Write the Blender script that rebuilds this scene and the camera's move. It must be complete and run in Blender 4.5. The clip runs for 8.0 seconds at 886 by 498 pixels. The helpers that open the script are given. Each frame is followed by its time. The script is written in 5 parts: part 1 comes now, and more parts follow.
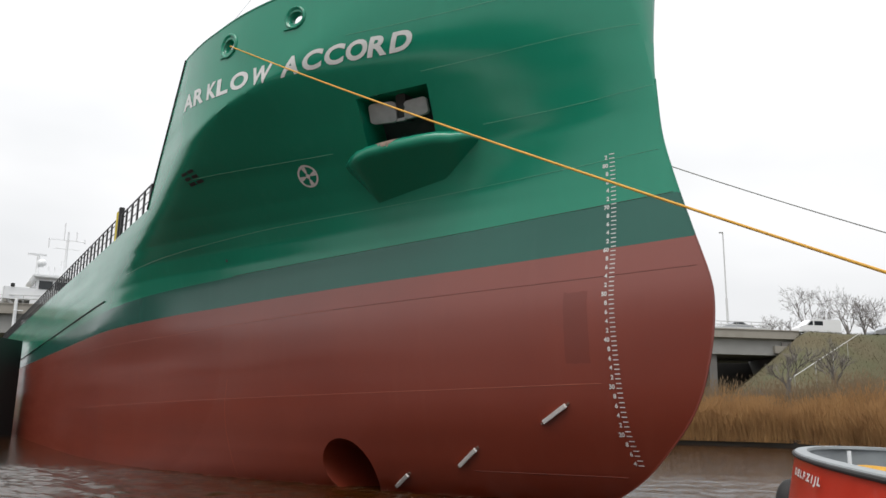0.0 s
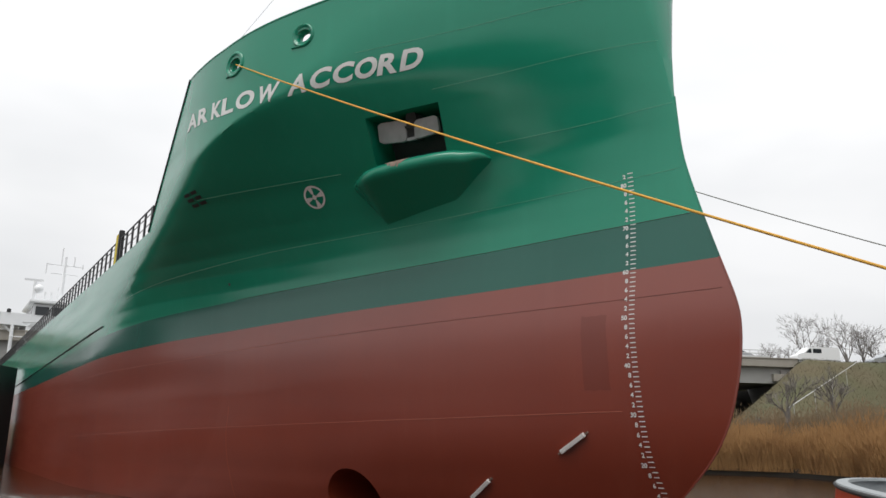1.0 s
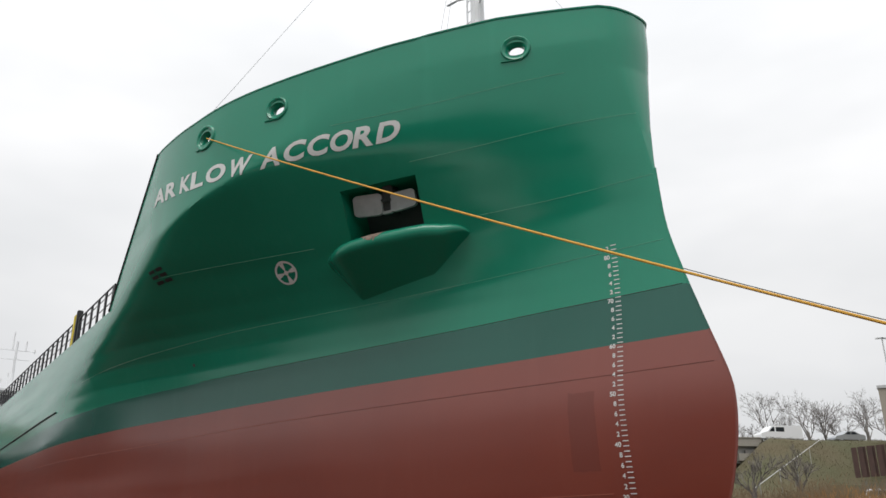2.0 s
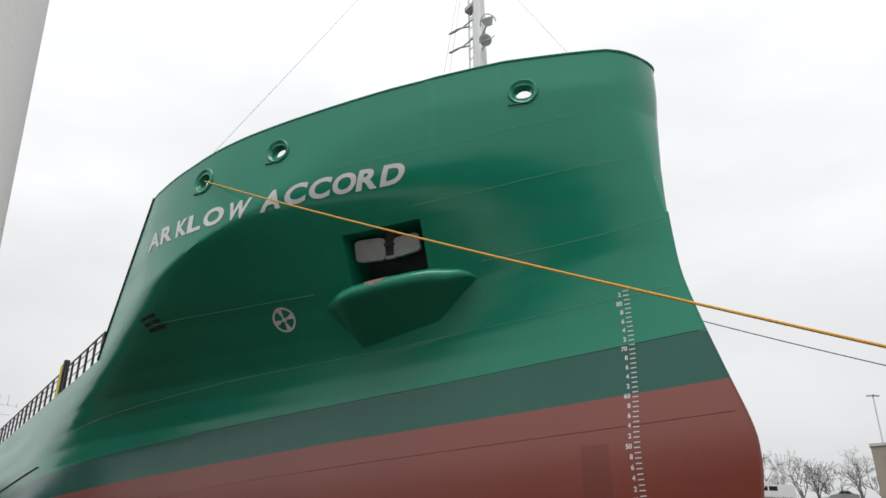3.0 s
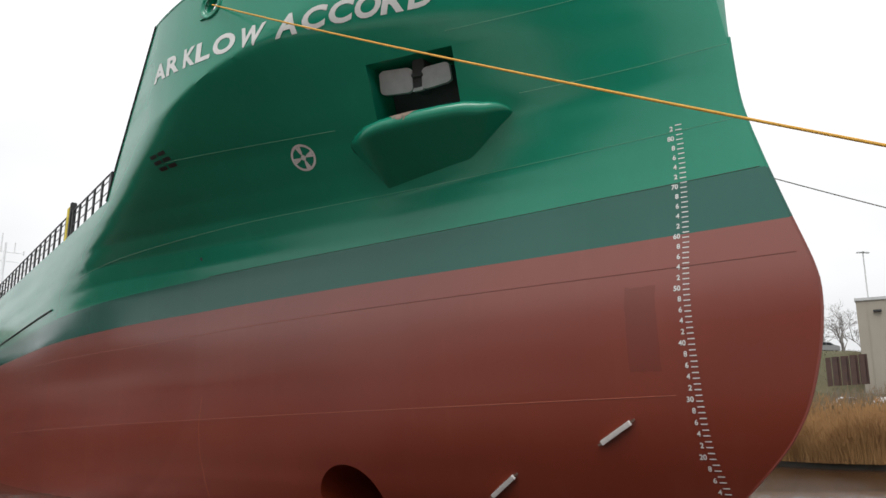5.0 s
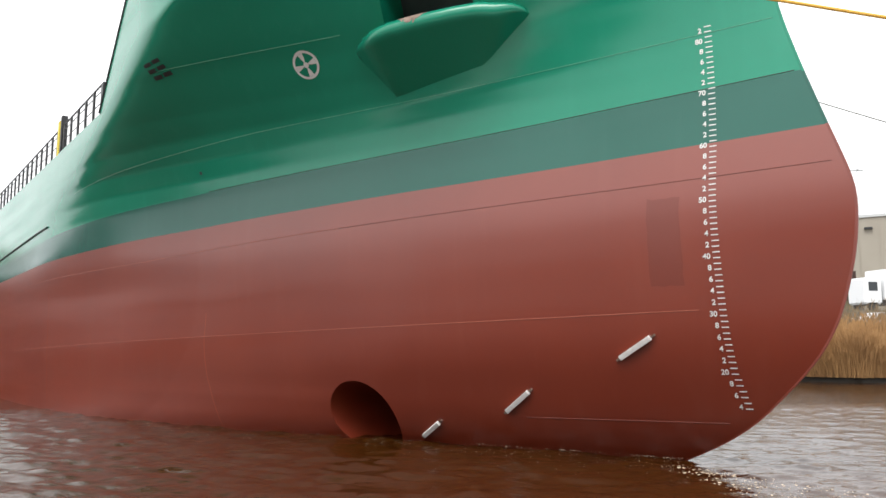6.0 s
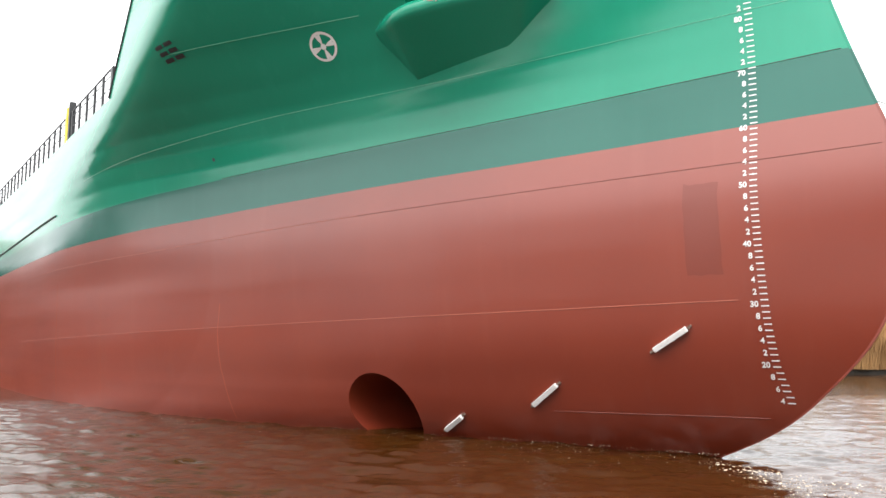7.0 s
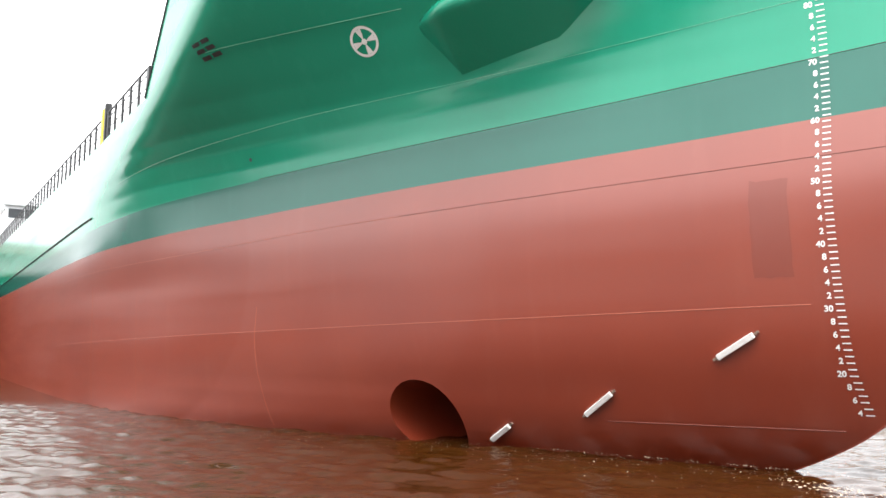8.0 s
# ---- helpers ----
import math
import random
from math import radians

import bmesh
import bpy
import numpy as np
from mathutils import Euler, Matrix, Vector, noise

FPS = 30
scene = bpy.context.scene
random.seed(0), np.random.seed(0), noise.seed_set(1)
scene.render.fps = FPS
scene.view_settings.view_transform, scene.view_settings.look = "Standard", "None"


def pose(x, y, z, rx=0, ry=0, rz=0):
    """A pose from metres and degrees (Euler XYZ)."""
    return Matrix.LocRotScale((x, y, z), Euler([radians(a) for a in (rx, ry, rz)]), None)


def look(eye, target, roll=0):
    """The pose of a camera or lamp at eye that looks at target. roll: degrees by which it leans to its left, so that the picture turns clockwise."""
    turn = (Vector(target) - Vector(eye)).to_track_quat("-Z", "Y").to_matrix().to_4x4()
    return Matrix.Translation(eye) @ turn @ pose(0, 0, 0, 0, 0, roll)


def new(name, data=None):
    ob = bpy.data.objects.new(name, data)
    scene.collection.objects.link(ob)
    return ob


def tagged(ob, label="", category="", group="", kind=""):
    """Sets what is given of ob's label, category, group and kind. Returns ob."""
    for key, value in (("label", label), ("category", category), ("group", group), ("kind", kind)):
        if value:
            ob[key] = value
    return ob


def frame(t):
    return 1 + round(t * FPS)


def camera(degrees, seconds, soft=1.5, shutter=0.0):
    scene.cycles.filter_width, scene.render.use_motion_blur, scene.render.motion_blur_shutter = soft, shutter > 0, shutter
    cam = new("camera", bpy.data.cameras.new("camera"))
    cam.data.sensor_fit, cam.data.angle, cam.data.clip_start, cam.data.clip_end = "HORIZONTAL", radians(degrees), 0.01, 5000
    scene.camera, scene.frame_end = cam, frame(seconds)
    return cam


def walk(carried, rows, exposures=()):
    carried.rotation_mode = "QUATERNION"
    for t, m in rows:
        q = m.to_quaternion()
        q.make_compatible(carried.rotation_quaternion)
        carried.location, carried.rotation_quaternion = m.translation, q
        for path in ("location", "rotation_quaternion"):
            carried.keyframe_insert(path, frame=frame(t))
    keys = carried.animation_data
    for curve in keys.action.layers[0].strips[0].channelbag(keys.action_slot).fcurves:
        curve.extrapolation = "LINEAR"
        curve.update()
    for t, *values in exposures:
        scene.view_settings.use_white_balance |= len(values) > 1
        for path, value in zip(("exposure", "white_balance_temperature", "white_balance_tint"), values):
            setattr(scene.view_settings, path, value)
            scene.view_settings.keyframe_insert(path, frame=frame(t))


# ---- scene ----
# ---- camera: it stands on the quay and is held by hand ----
cam = camera(58.12, 8.0)
EYES = [
    (0.0, 0.000, -0.020, 2.016, 101.756, -0.892, 0.233),
    (0.5, 0.002, 0.006, 2.042, 102.350, -0.979, 0.229),
    (1.0, 0.004, 0.003, 2.036, 103.687, -0.942, 0.055),
    (1.5, 0.003, 0.018, 2.050, 106.458, -0.366, -1.005),
    (2.0, -0.020, 0.011, 2.046, 109.530, 0.201, -2.406),
    (3.5, 0.008, -0.003, 2.044, 113.981, 0.178, -3.321),
    (4.0, 0.004, -0.028, 2.029, 112.160, 0.067, -3.375),
    (4.5, 0.005, -0.002, 2.033, 107.489, 0.096, -3.292),
    (5.0, 0.004, 0.021, 2.046, 103.067, -0.182, -3.426),
    (6.5, 0.002, -0.004, 2.037, 96.388, 0.155, -3.956),
    (7.0, -0.017, -0.013, 2.044, 96.616, -0.018, -3.518),
    (7.5, -0.008, -0.002, 2.046, 97.020, -0.108, -2.846),
    (8.0, 0.015, 0.013, 2.058, 96.951, -0.264, -1.474),
]
EXPOSURES = [(0, 0.32), (1.5, 0.15), (3.5, 0.05), (4.5, 0.12), (5, 0.36), (6.5, 1.5), (8, 1.95)]
SWAY = [(0.0, 0.0), (1.5, 0.0), (2.0, -0.015), (3.5, -0.2), (4.0, -0.185), (4.5, -0.08), (5.0, -0.02), (6.5, 0.0), (8.0, 0.0)]


def sway(t):
    """The slow sideways set of the ship and of the one who films it."""
    return float(np.interp(t, [a for a, _ in SWAY], [b for _, b in SWAY]))


walk(cam, [(t, pose(x + sway(t), y, z, rx, ry, rz)) for t, x, y, z, rx, ry, rz in EYES], EXPOSURES)

# ---- sky: a bright overcast, and a wide weak sun behind it ----
world = bpy.data.worlds.new("overcast")
scene.world = world
world.use_nodes = True
wn, wl = world.node_tree.nodes, world.node_tree.links
wn.clear()
w_out, w_bg = wn.new("ShaderNodeOutputWorld"), wn.new("ShaderNodeBackground")
sky = wn.new("ShaderNodeTexSky")
sky.sky_type, sky.sun_disc = "NISHITA", False
sky.sun_elevation, sky.sun_rotation = radians(66), radians(200)
sky.air_density, sky.dust_density, sky.ozone_density = 1.0, 4.0, 0.5
w_co, w_no, w_ramp = wn.new("ShaderNodeTexCoord"), wn.new("ShaderNodeTexNoise"), wn.new("ShaderNodeValToRGB")
w_map = wn.new("ShaderNodeMapping")
w_map.inputs["Scale"].default_value = (1.0, 1.0, 2.6)
w_no.inputs["Scale"].default_value, w_no.inputs["Detail"].default_value, w_no.inputs["Roughness"].default_value = 1.7, 4, 0.5
w_ramp.color_ramp.elements[0].position, w_ramp.color_ramp.elements[0].color = 0.3, (7.9, 8.05, 8.2, 1)
w_ramp.color_ramp.elements[1].position, w_ramp.color_ramp.elements[1].color = 0.68, (10.6, 10.6, 10.65, 1)
w_mix = wn.new("ShaderNodeMix")
w_mix.data_type = "RGBA"
w_mix.inputs[0].default_value = 0.93
wl.new(w_co.outputs["Generated"], w_map.inputs[0])
wl.new(w_map.outputs[0], w_no.inputs[0])
wl.new(w_no.outputs[0], w_ramp.inputs[0])
wl.new(sky.outputs[0], w_mix.inputs[6])
wl.new(w_ramp.outputs[0], w_mix.inputs[7])
# an overcast dome: dimmer towards the horizon, brightest overhead
w_sep, w_dome, w_mul = wn.new("ShaderNodeSeparateXYZ"), wn.new("ShaderNodeValToRGB"), wn.new("ShaderNodeMix")
w_dome.color_ramp.elements[0].position, w_dome.color_ramp.elements[0].color = 0.0, (0.66, 0.665, 0.675, 1)
w_dome.color_ramp.elements[1].position, w_dome.color_ramp.elements[1].color = 0.85, (1.5, 1.5, 1.5, 1)
for at, v in ((0.25, 0.83), (0.5, 1.02)):
    w_dome.color_ramp.elements.new(at).color = (v, v, v, 1)
w_mul.data_type, w_mul.blend_type = "RGBA", "MULTIPLY"
w_mul.inputs[0].default_value = 1.0
wl.new(w_co.outputs["Generated"], w_sep.inputs[0])
wl.new(w_sep.outputs[2], w_dome.inputs[0])
wl.new(w_mix.outputs[2], w_mul.inputs[6])
wl.new(w_dome.outputs[0], w_mul.inputs[7])
wl.new(w_mul.outputs[2], w_bg.inputs[0])
w_bg.inputs[1].default_value = 0.1
wl.new(w_bg.outputs[0], w_out.inputs[0])
sun_data = bpy.data.lights.new("sun", "SUN")
sun_data.energy, sun_data.angle, sun_data.color = 1.5, radians(40), (1, 0.97, 0.93)
sun = new("sun", sun_data)
sun.matrix_world = look((-20, -30, 108), (0, 12, 4))


# ---- materials ----
def nodes_of(name):
    m = bpy.data.materials.new(name)
    m.use_nodes = True
    t = m.node_tree
    return m, t.nodes, t.links, t.nodes["Principled BSDF"]


def grain(name, a, b, scale=4.0, rough=(0.5, 0.7), metal=0.0, bump=0.2, fine=60.0, spread=0.35, stretch=(1, 1, 1), depth=0.004, coat=0.0):
    """A surface of two tones: stains at one size, grain and relief at a finer one."""
    m, n, l, p = nodes_of(name)
    co, mp = n.new("ShaderNodeTexCoord"), n.new("ShaderNodeMapping")
    mp.inputs["Scale"].default_value = stretch
    l.new(co.outputs["Object"], mp.inputs[0])
    big, small = n.new("ShaderNodeTexNoise"), n.new("ShaderNodeTexNoise")
    big.inputs["Scale"].default_value, big.inputs["Detail"].default_value = scale, 6
    small.inputs["Scale"].default_value, small.inputs["Detail"].default_value = fine, 4
    l.new(mp.outputs[0], big.inputs[0])
    l.new(mp.outputs[0], small.inputs[0])
    add = n.new("ShaderNodeMath")
    add.operation = "MULTIPLY_ADD"
    l.new(small.outputs[0], add.inputs[0])
    add.inputs[1].default_value = 0.35
    l.new(big.outputs[0], add.inputs[2])
    mr = n.new("ShaderNodeMapRange")
    mr.inputs[1].default_value, mr.inputs[2].default_value = 0.675 - spread, 0.675 + spread
    l.new(add.outputs[0], mr.inputs[0])
    mix = n.new("ShaderNodeMix")
    mix.data_type = "RGBA"
    mix.inputs[6].default_value, mix.inputs[7].default_value = (*a, 1), (*b, 1)
    l.new(mr.outputs[0], mix.inputs[0])
    l.new(mix.outputs[2], p.inputs["Base Color"])
    rr = n.new("ShaderNodeMapRange")
    rr.inputs[3].default_value, rr.inputs[4].default_value = rough
    l.new(big.outputs[0], rr.inputs[0])
    l.new(rr.outputs[0], p.inputs["Roughness"])
    p.inputs["Metallic"].default_value = metal
    p.inputs["Coat Weight"].default_value = coat
    bm_ = n.new("ShaderNodeBump")
    bm_.inputs["Strength"].default_value, bm_.inputs["Distance"].default_value = bump, depth
    l.new(small.outputs[0], bm_.inputs["Height"])
    l.new(bm_.outputs[0], p.inputs["Normal"])
    return m


def hull_paint(name, a, b, streak, rough, spec=0.5):
    """Sprayed ship's paint: faint vertical streaks, cloudy patches, plates that bulge a little between the frames."""
    m, n, l, p = nodes_of(name)
    co = n.new("ShaderNodeTexCoord")

    def noise_of(scale, detail, sc):
        mp, no = n.new("ShaderNodeMapping"), n.new("ShaderNodeTexNoise")
        mp.inputs["Scale"].default_value = sc
        no.inputs["Scale"].default_value, no.inputs["Detail"].default_value = scale, detail
        l.new(co.outputs["Object"], mp.inputs[0])
        l.new(mp.outputs[0], no.inputs[0])
        return no.outputs[0]

    cloud, drip, fine = noise_of(0.35, 5, (1, 1, 1)), noise_of(2.2, 5, (1, 1, 0.07)), noise_of(45, 3, (1, 1, 1))
    band = noise_of(1.1, 3, (0.12, 0.12, 1.6))
    mix = n.new("ShaderNodeMix")
    mix.data_type = "RGBA"
    mix.inputs[6].default_value, mix.inputs[7].default_value = (*a, 1), (*b, 1)
    mr = n.new("ShaderNodeMapRange")
    mr.inputs[1].default_value, mr.inputs[2].default_value = 0.3, 0.7
    l.new(cloud, mr.inputs[0])
    l.new(mr.outputs[0], mix.inputs[0])
    mix2 = n.new("ShaderNodeMix")
    mix2.data_type = "RGBA"
    mix2.inputs[7].default_value = (*streak, 1)
    mr2 = n.new("ShaderNodeMapRange")
    mr2.inputs[1].default_value, mr2.inputs[2].default_value, mr2.inputs[4].default_value = 0.55, 0.85, 0.55
    l.new(drip, mr2.inputs[0])
    l.new(mr2.outputs[0], mix2.inputs[0])
    l.new(mix.outputs[2], mix2.inputs[6])
    l.new(mix2.outputs[2], p.inputs["Base Color"])
    rr = n.new("ShaderNodeMapRange")
    rr.inputs[1].default_value, rr.inputs[2].default_value = 0.3, 0.7
    rr.inputs[3].default_value, rr.inputs[4].default_value = rough
    l.new(band, rr.inputs[0])
    l.new(rr.outputs[0], p.inputs["Roughness"])
    p.inputs["Specular IOR Level"].default_value = spec
    b1, b2 = n.new("ShaderNodeBump"), n.new("ShaderNodeBump")
    b1.inputs["Strength"].default_value, b1.inputs["Distance"].default_value = 0.14, 0.03
    b2.inputs["Strength"].default_value, b2.inputs["Distance"].default_value = 0.12, 0.003
    l.new(noise_of(0.9, 2, (1, 1, 1)), b1.inputs["Height"])
    l.new(fine, b2.inputs["Height"])
    l.new(b1.outputs[0], b2.inputs["Normal"])
    l.new(b2.outputs[0], p.inputs["Normal"])
    return m


def plain(name, colour, rough=0.5, metal=0.0, glow=0.0):
    m, n, l, p = nodes_of(name)
    p.inputs["Base Color"].default_value = (*colour, 1)
    p.inputs["Roughness"].default_value, p.inputs["Metallic"].default_value = rough, metal
    if glow:
        p.inputs["Emission Color"].default_value, p.inputs["Emission Strength"].default_value = (*colour, 1), glow
    return m


def water_material():
    m, n, l, p = nodes_of("canal_water")
    co = n.new("ShaderNodeTexCoord")
    p.inputs["Base Color"].default_value = (0.029, 0.0092, 0.0016, 1)
    p.inputs["Roughness"].default_value, p.inputs["IOR"].default_value = 0.04, 1.33
    last = None
    for scale, sc, dist, strength in ((7.0, (1, 2.2, 1), 0.016, 0.6), (19.0, (1, 1.6, 1), 0.003, 0.5)):
        mp, no, bu = n.new("ShaderNodeMapping"), n.new("ShaderNodeTexNoise"), n.new("ShaderNodeBump")
        mp.inputs["Scale"].default_value, mp.inputs["Rotation"].default_value = sc, (0, 0, radians(-14))
        no.inputs["Scale"].default_value, no.inputs["Detail"].default_value, no.inputs["Distortion"].default_value = scale, 3, 0.6
        bu.inputs["Strength"].default_value, bu.inputs["Distance"].default_value = strength, dist
        l.new(co.outputs["Object"], mp.inputs[0])
        l.new(mp.outputs[0], no.inputs[0])
        l.new(no.outputs[0], bu.inputs["Height"])
        if last:
            l.new(last.outputs[0], bu.inputs["Normal"])
        last = bu
    l.new(last.outputs[0], p.inputs["Normal"])
    return m


GREEN = hull_paint("green_topside_paint", (0.005, 0.2, 0.118), (0.007, 0.225, 0.134), (0.014, 0.25, 0.155), (0.13, 0.25))
DARK = hull_paint("dark_green_band_paint", (0.009, 0.09, 0.066), (0.012, 0.1, 0.074), (0.018, 0.11, 0.082), (0.14, 0.24), 0.5)
RED = hull_paint("red_antifouling_paint", (0.165, 0.0195, 0.006), (0.19, 0.0255, 0.0085), (0.205, 0.04, 0.02), (0.3, 0.38), 0.95)
REDPATCH = hull_paint("darker_red_touch_up_paint", (0.14, 0.017, 0.0056), (0.155, 0.02, 0.007), (0.175, 0.03, 0.013), (0.36, 0.46), 0.85)
WELD_G = plain("green_weld_bead", (0.08, 0.33, 0.21), 0.35)
WELD_D = plain("dark_red_weld_bead", (0.13, 0.026, 0.014), 0.45)
WELD_R = plain("red_weld_bead", (0.31, 0.09, 0.055), 0.45)
WHITE = grain("white_marking_paint", (0.55, 0.57, 0.55), (0.68, 0.69, 0.68), 3, (0.4, 0.6), bump=0.1)
SHIPWHITE = grain("white_ship_paint", (0.7, 0.72, 0.73), (0.8, 0.81, 0.82), 1.2, (0.3, 0.5), bump=0.1)
BLACK = grain("black_paint_and_shade", (0.012, 0.013, 0.014), (0.03, 0.03, 0.032), 5, (0.4, 0.6))
DARKIN = grain("shadowed_steel", (0.02, 0.025, 0.025), (0.045, 0.05, 0.05), 4, (0.5, 0.8))
STEEL = grain("bare_anchor_steel", (0.36, 0.37, 0.38), (0.5, 0.51, 0.52), 5, (0.4, 0.6), metal=0.2)
ZINC = grain("cast_zinc", (0.58, 0.57, 0.55), (0.75, 0.74, 0.72), 14, (0.45, 0.7), metal=0.1, bump=0.5)
RUST = grain("rusted_scuff", (0.09, 0.035, 0.02), (0.33, 0.27, 0.22), 9, (0.7, 0.9), bump=0.6, fine=30)
YELLOW = grain("yellow_paint", (0.62, 0.5, 0.03), (0.72, 0.58, 0.05), 4)
GLASS = plain("dark_window_glass", (0.02, 0.025, 0.03), 0.05)
ROPE_Y = grain("yellow_rope_fibre", (0.5, 0.26, 0.03), (0.68, 0.38, 0.06), 25, (0.7, 0.9), bump=0.7, fine=90)
ROPE_G = grain("grey_rope_fibre", (0.22, 0.22, 0.21), (0.32, 0.32, 0.3), 25, (0.7, 0.9))
CONCRETE = grain("weathered_concrete", (0.23, 0.21, 0.18), (0.36, 0.34, 0.3), 0.5, (0.75, 0.95), stretch=(1, 1, 0.5))
PALE = grain("pale_concrete", (0.36, 0.35, 0.33), (0.5, 0.49, 0.46), 0.8, (0.75, 0.95))
GIRDER = grain("grey_girder_concrete", (0.24, 0.24, 0.23), (0.32, 0.32, 0.31), 0.4, (0.8, 0.95))
DARKCONC = grain("stained_concrete", (0.12, 0.115, 0.11), (0.2, 0.19, 0.18), 0.3, (0.8, 0.95))
POLEGREY = grain("galvanised_grey", (0.4, 0.41, 0.41), (0.52, 0.53, 0.53), 2, (0.45, 0.65))
LIGHTGREY = grain("light_grey_paint", (0.7, 0.71, 0.71), (0.8, 0.81, 0.81), 3, (0.45, 0.65))
SOIL = grain("dark_bank_soil", (0.008, 0.007, 0.005), (0.025, 0.02, 0.014), 2, (0.8, 1), bump=0.6, depth=0.05, fine=12)
GRASS = grain("winter_grass", (0.05, 0.06, 0.018), (0.1, 0.075, 0.042), 0.16, (0.8, 1), bump=0.8, depth=0.06, fine=9)
REED = grain("dry_reed", (0.2, 0.096, 0.032), (0.42, 0.245, 0.098), 0.6, (0.7, 0.95), fine=14)
BARK = grain("bare_twigs", (0.1, 0.09, 0.08), (0.19, 0.17, 0.155), 2, (0.8, 1))
WATER = water_material()
ASPHALT = grain("asphalt", (0.045, 0.045, 0.046), (0.07, 0.07, 0.07), 2, (0.8, 0.95))
BEIGE = grain("beige_cladding", (0.27, 0.24, 0.195), (0.33, 0.3, 0.25), 0.25, (0.6, 0.8))
PILE = grain("rusty_sheet_pile", (0.05, 0.03, 0.027), (0.1, 0.055, 0.045), 1, (0.75, 0.95))
TUGRED = grain("red_boat_paint", (0.5, 0.028, 0.012), (0.6, 0.045, 0.02), 1.5, (0.25, 0.42), coat=0.2)
TUGGREY = grain("grey_boat_paint", (0.2, 0.22, 0.23), (0.3, 0.32, 0.33), 2, (0.5, 0.7))
RUBBER = grain("black_rubber", (0.015, 0.015, 0.016), (0.04, 0.04, 0.04), 6, (0.6, 0.85), bump=0.5)
CARWHITE = plain("white_car_paint", (0.75, 0.76, 0.77), 0.25)
CARGREY = plain("silver_car_paint", (0.42, 0.44, 0.46), 0.25, 0.4)
FOAM = plain("foam", (0.42, 0.34, 0.25), 0.6)
PURPLE, ORANGE = plain("purple_lettering", (0.06, 0.02, 0.16), 0.4), plain("orange_lettering", (0.75, 0.12, 0.01), 0.4)


# ---- mesh helpers ----
def empty(name, m=None):
    ob = new(name)
    if m is not None:
        ob.matrix_basis = m
    return ob


def part(name, bm, material, parent=None, label="", smooth=True, sharp=35):
    """Links a bmesh as one mesh object, under a thing or a part."""
    me = bpy.data.meshes.new(name)
    bm.normal_update()
    bm.to_mesh(me)
    bm.free()
    for mat in material if isinstance(material, (list, tuple)) else [material]:
        me.materials.append(mat)
    if smooth:
        me.polygons.foreach_set("use_smooth", [True] * len(me.polygons))
        me.set_sharp_from_angle(angle=radians(sharp))
    ob = new(name, me)
    if parent is not None:
        ob.parent = parent
    if label:
        ob["label"] = label
    return ob


def box(bm, lo, hi, m=None, bevel=0.0):
    r = bmesh.ops.create_cube(bm, size=1)
    vs = r["verts"]
    for v in vs:
        v.co = Vector([(lo[k] + hi[k]) / 2 + v.co[k] * (hi[k] - lo[k]) for k in range(3)])
    if bevel:
        es = list({e for v in vs for e in v.link_edges})
        rb = bmesh.ops.bevel(bm, geom=es, offset=bevel, segments=2, affect="EDGES")
        vs = list({v for f in rb["faces"] for v in f.verts} | {v for v in vs if v.is_valid})
    if m is not None:
        for v in vs:
            v.co = m @ v.co
    return bm


def tube(bm, pts, radius, sides=8, closed=False, cap=True):
    """A round bar along a line of points; radius a number or one a point."""
    pts = [Vector(p) for p in pts]
    rad = radius if isinstance(radius, (list, tuple)) else [radius] * len(pts)
    rings, ref = [], None
    for i, p in enumerate(pts):
        a = pts[i - 1] if (i or closed) else p
        b = pts[(i + 1) % len(pts)] if (i + 1 < len(pts) or closed) else p
        d = (b - a).normalized()
        if ref is None:
            ref = d.orthogonal().normalized()
        ref = (ref - d * ref.dot(d)).normalized()
        side = d.cross(ref)
        rings.append([bm.verts.new(p + rad[i] * (math.cos(k * 2 * math.pi / sides) * ref + math.sin(k * 2 * math.pi / sides) * side)) for k in range(sides)])
    for i in range(len(rings) if closed else len(rings) - 1):
        r1, r2 = rings[i], rings[(i + 1) % len(rings)]
        for k in range(sides):
            bm.faces.new((r1[k], r1[(k + 1) % sides], r2[(k + 1) % sides], r2[k]))
    if cap and not closed:
        bm.faces.new(rings[0][::-1])
        bm.faces.new(rings[-1])
    return bm


def prism(bm, outline, lo, hi, axis=1):
    """An outline of (a, b) pushed along an axis from lo to hi."""
    def at(a, b, c):
        return {0: (c, a, b), 1: (a, c, b), 2: (a, b, c)}[axis]
    one = [bm.verts.new(at(a, b, lo)) for a, b in outline]
    two = [bm.verts.new(at(a, b, hi)) for a, b in outline]
    bm.faces.new(one)
    bm.faces.new(two[::-1])
    for k in range(len(outline)):
        j = (k + 1) % len(outline)
        bm.faces.new((one[j], one[k], two[k], two[j]))
    bmesh.ops.recalc_face_normals(bm, faces=bm.faces)
    return bm


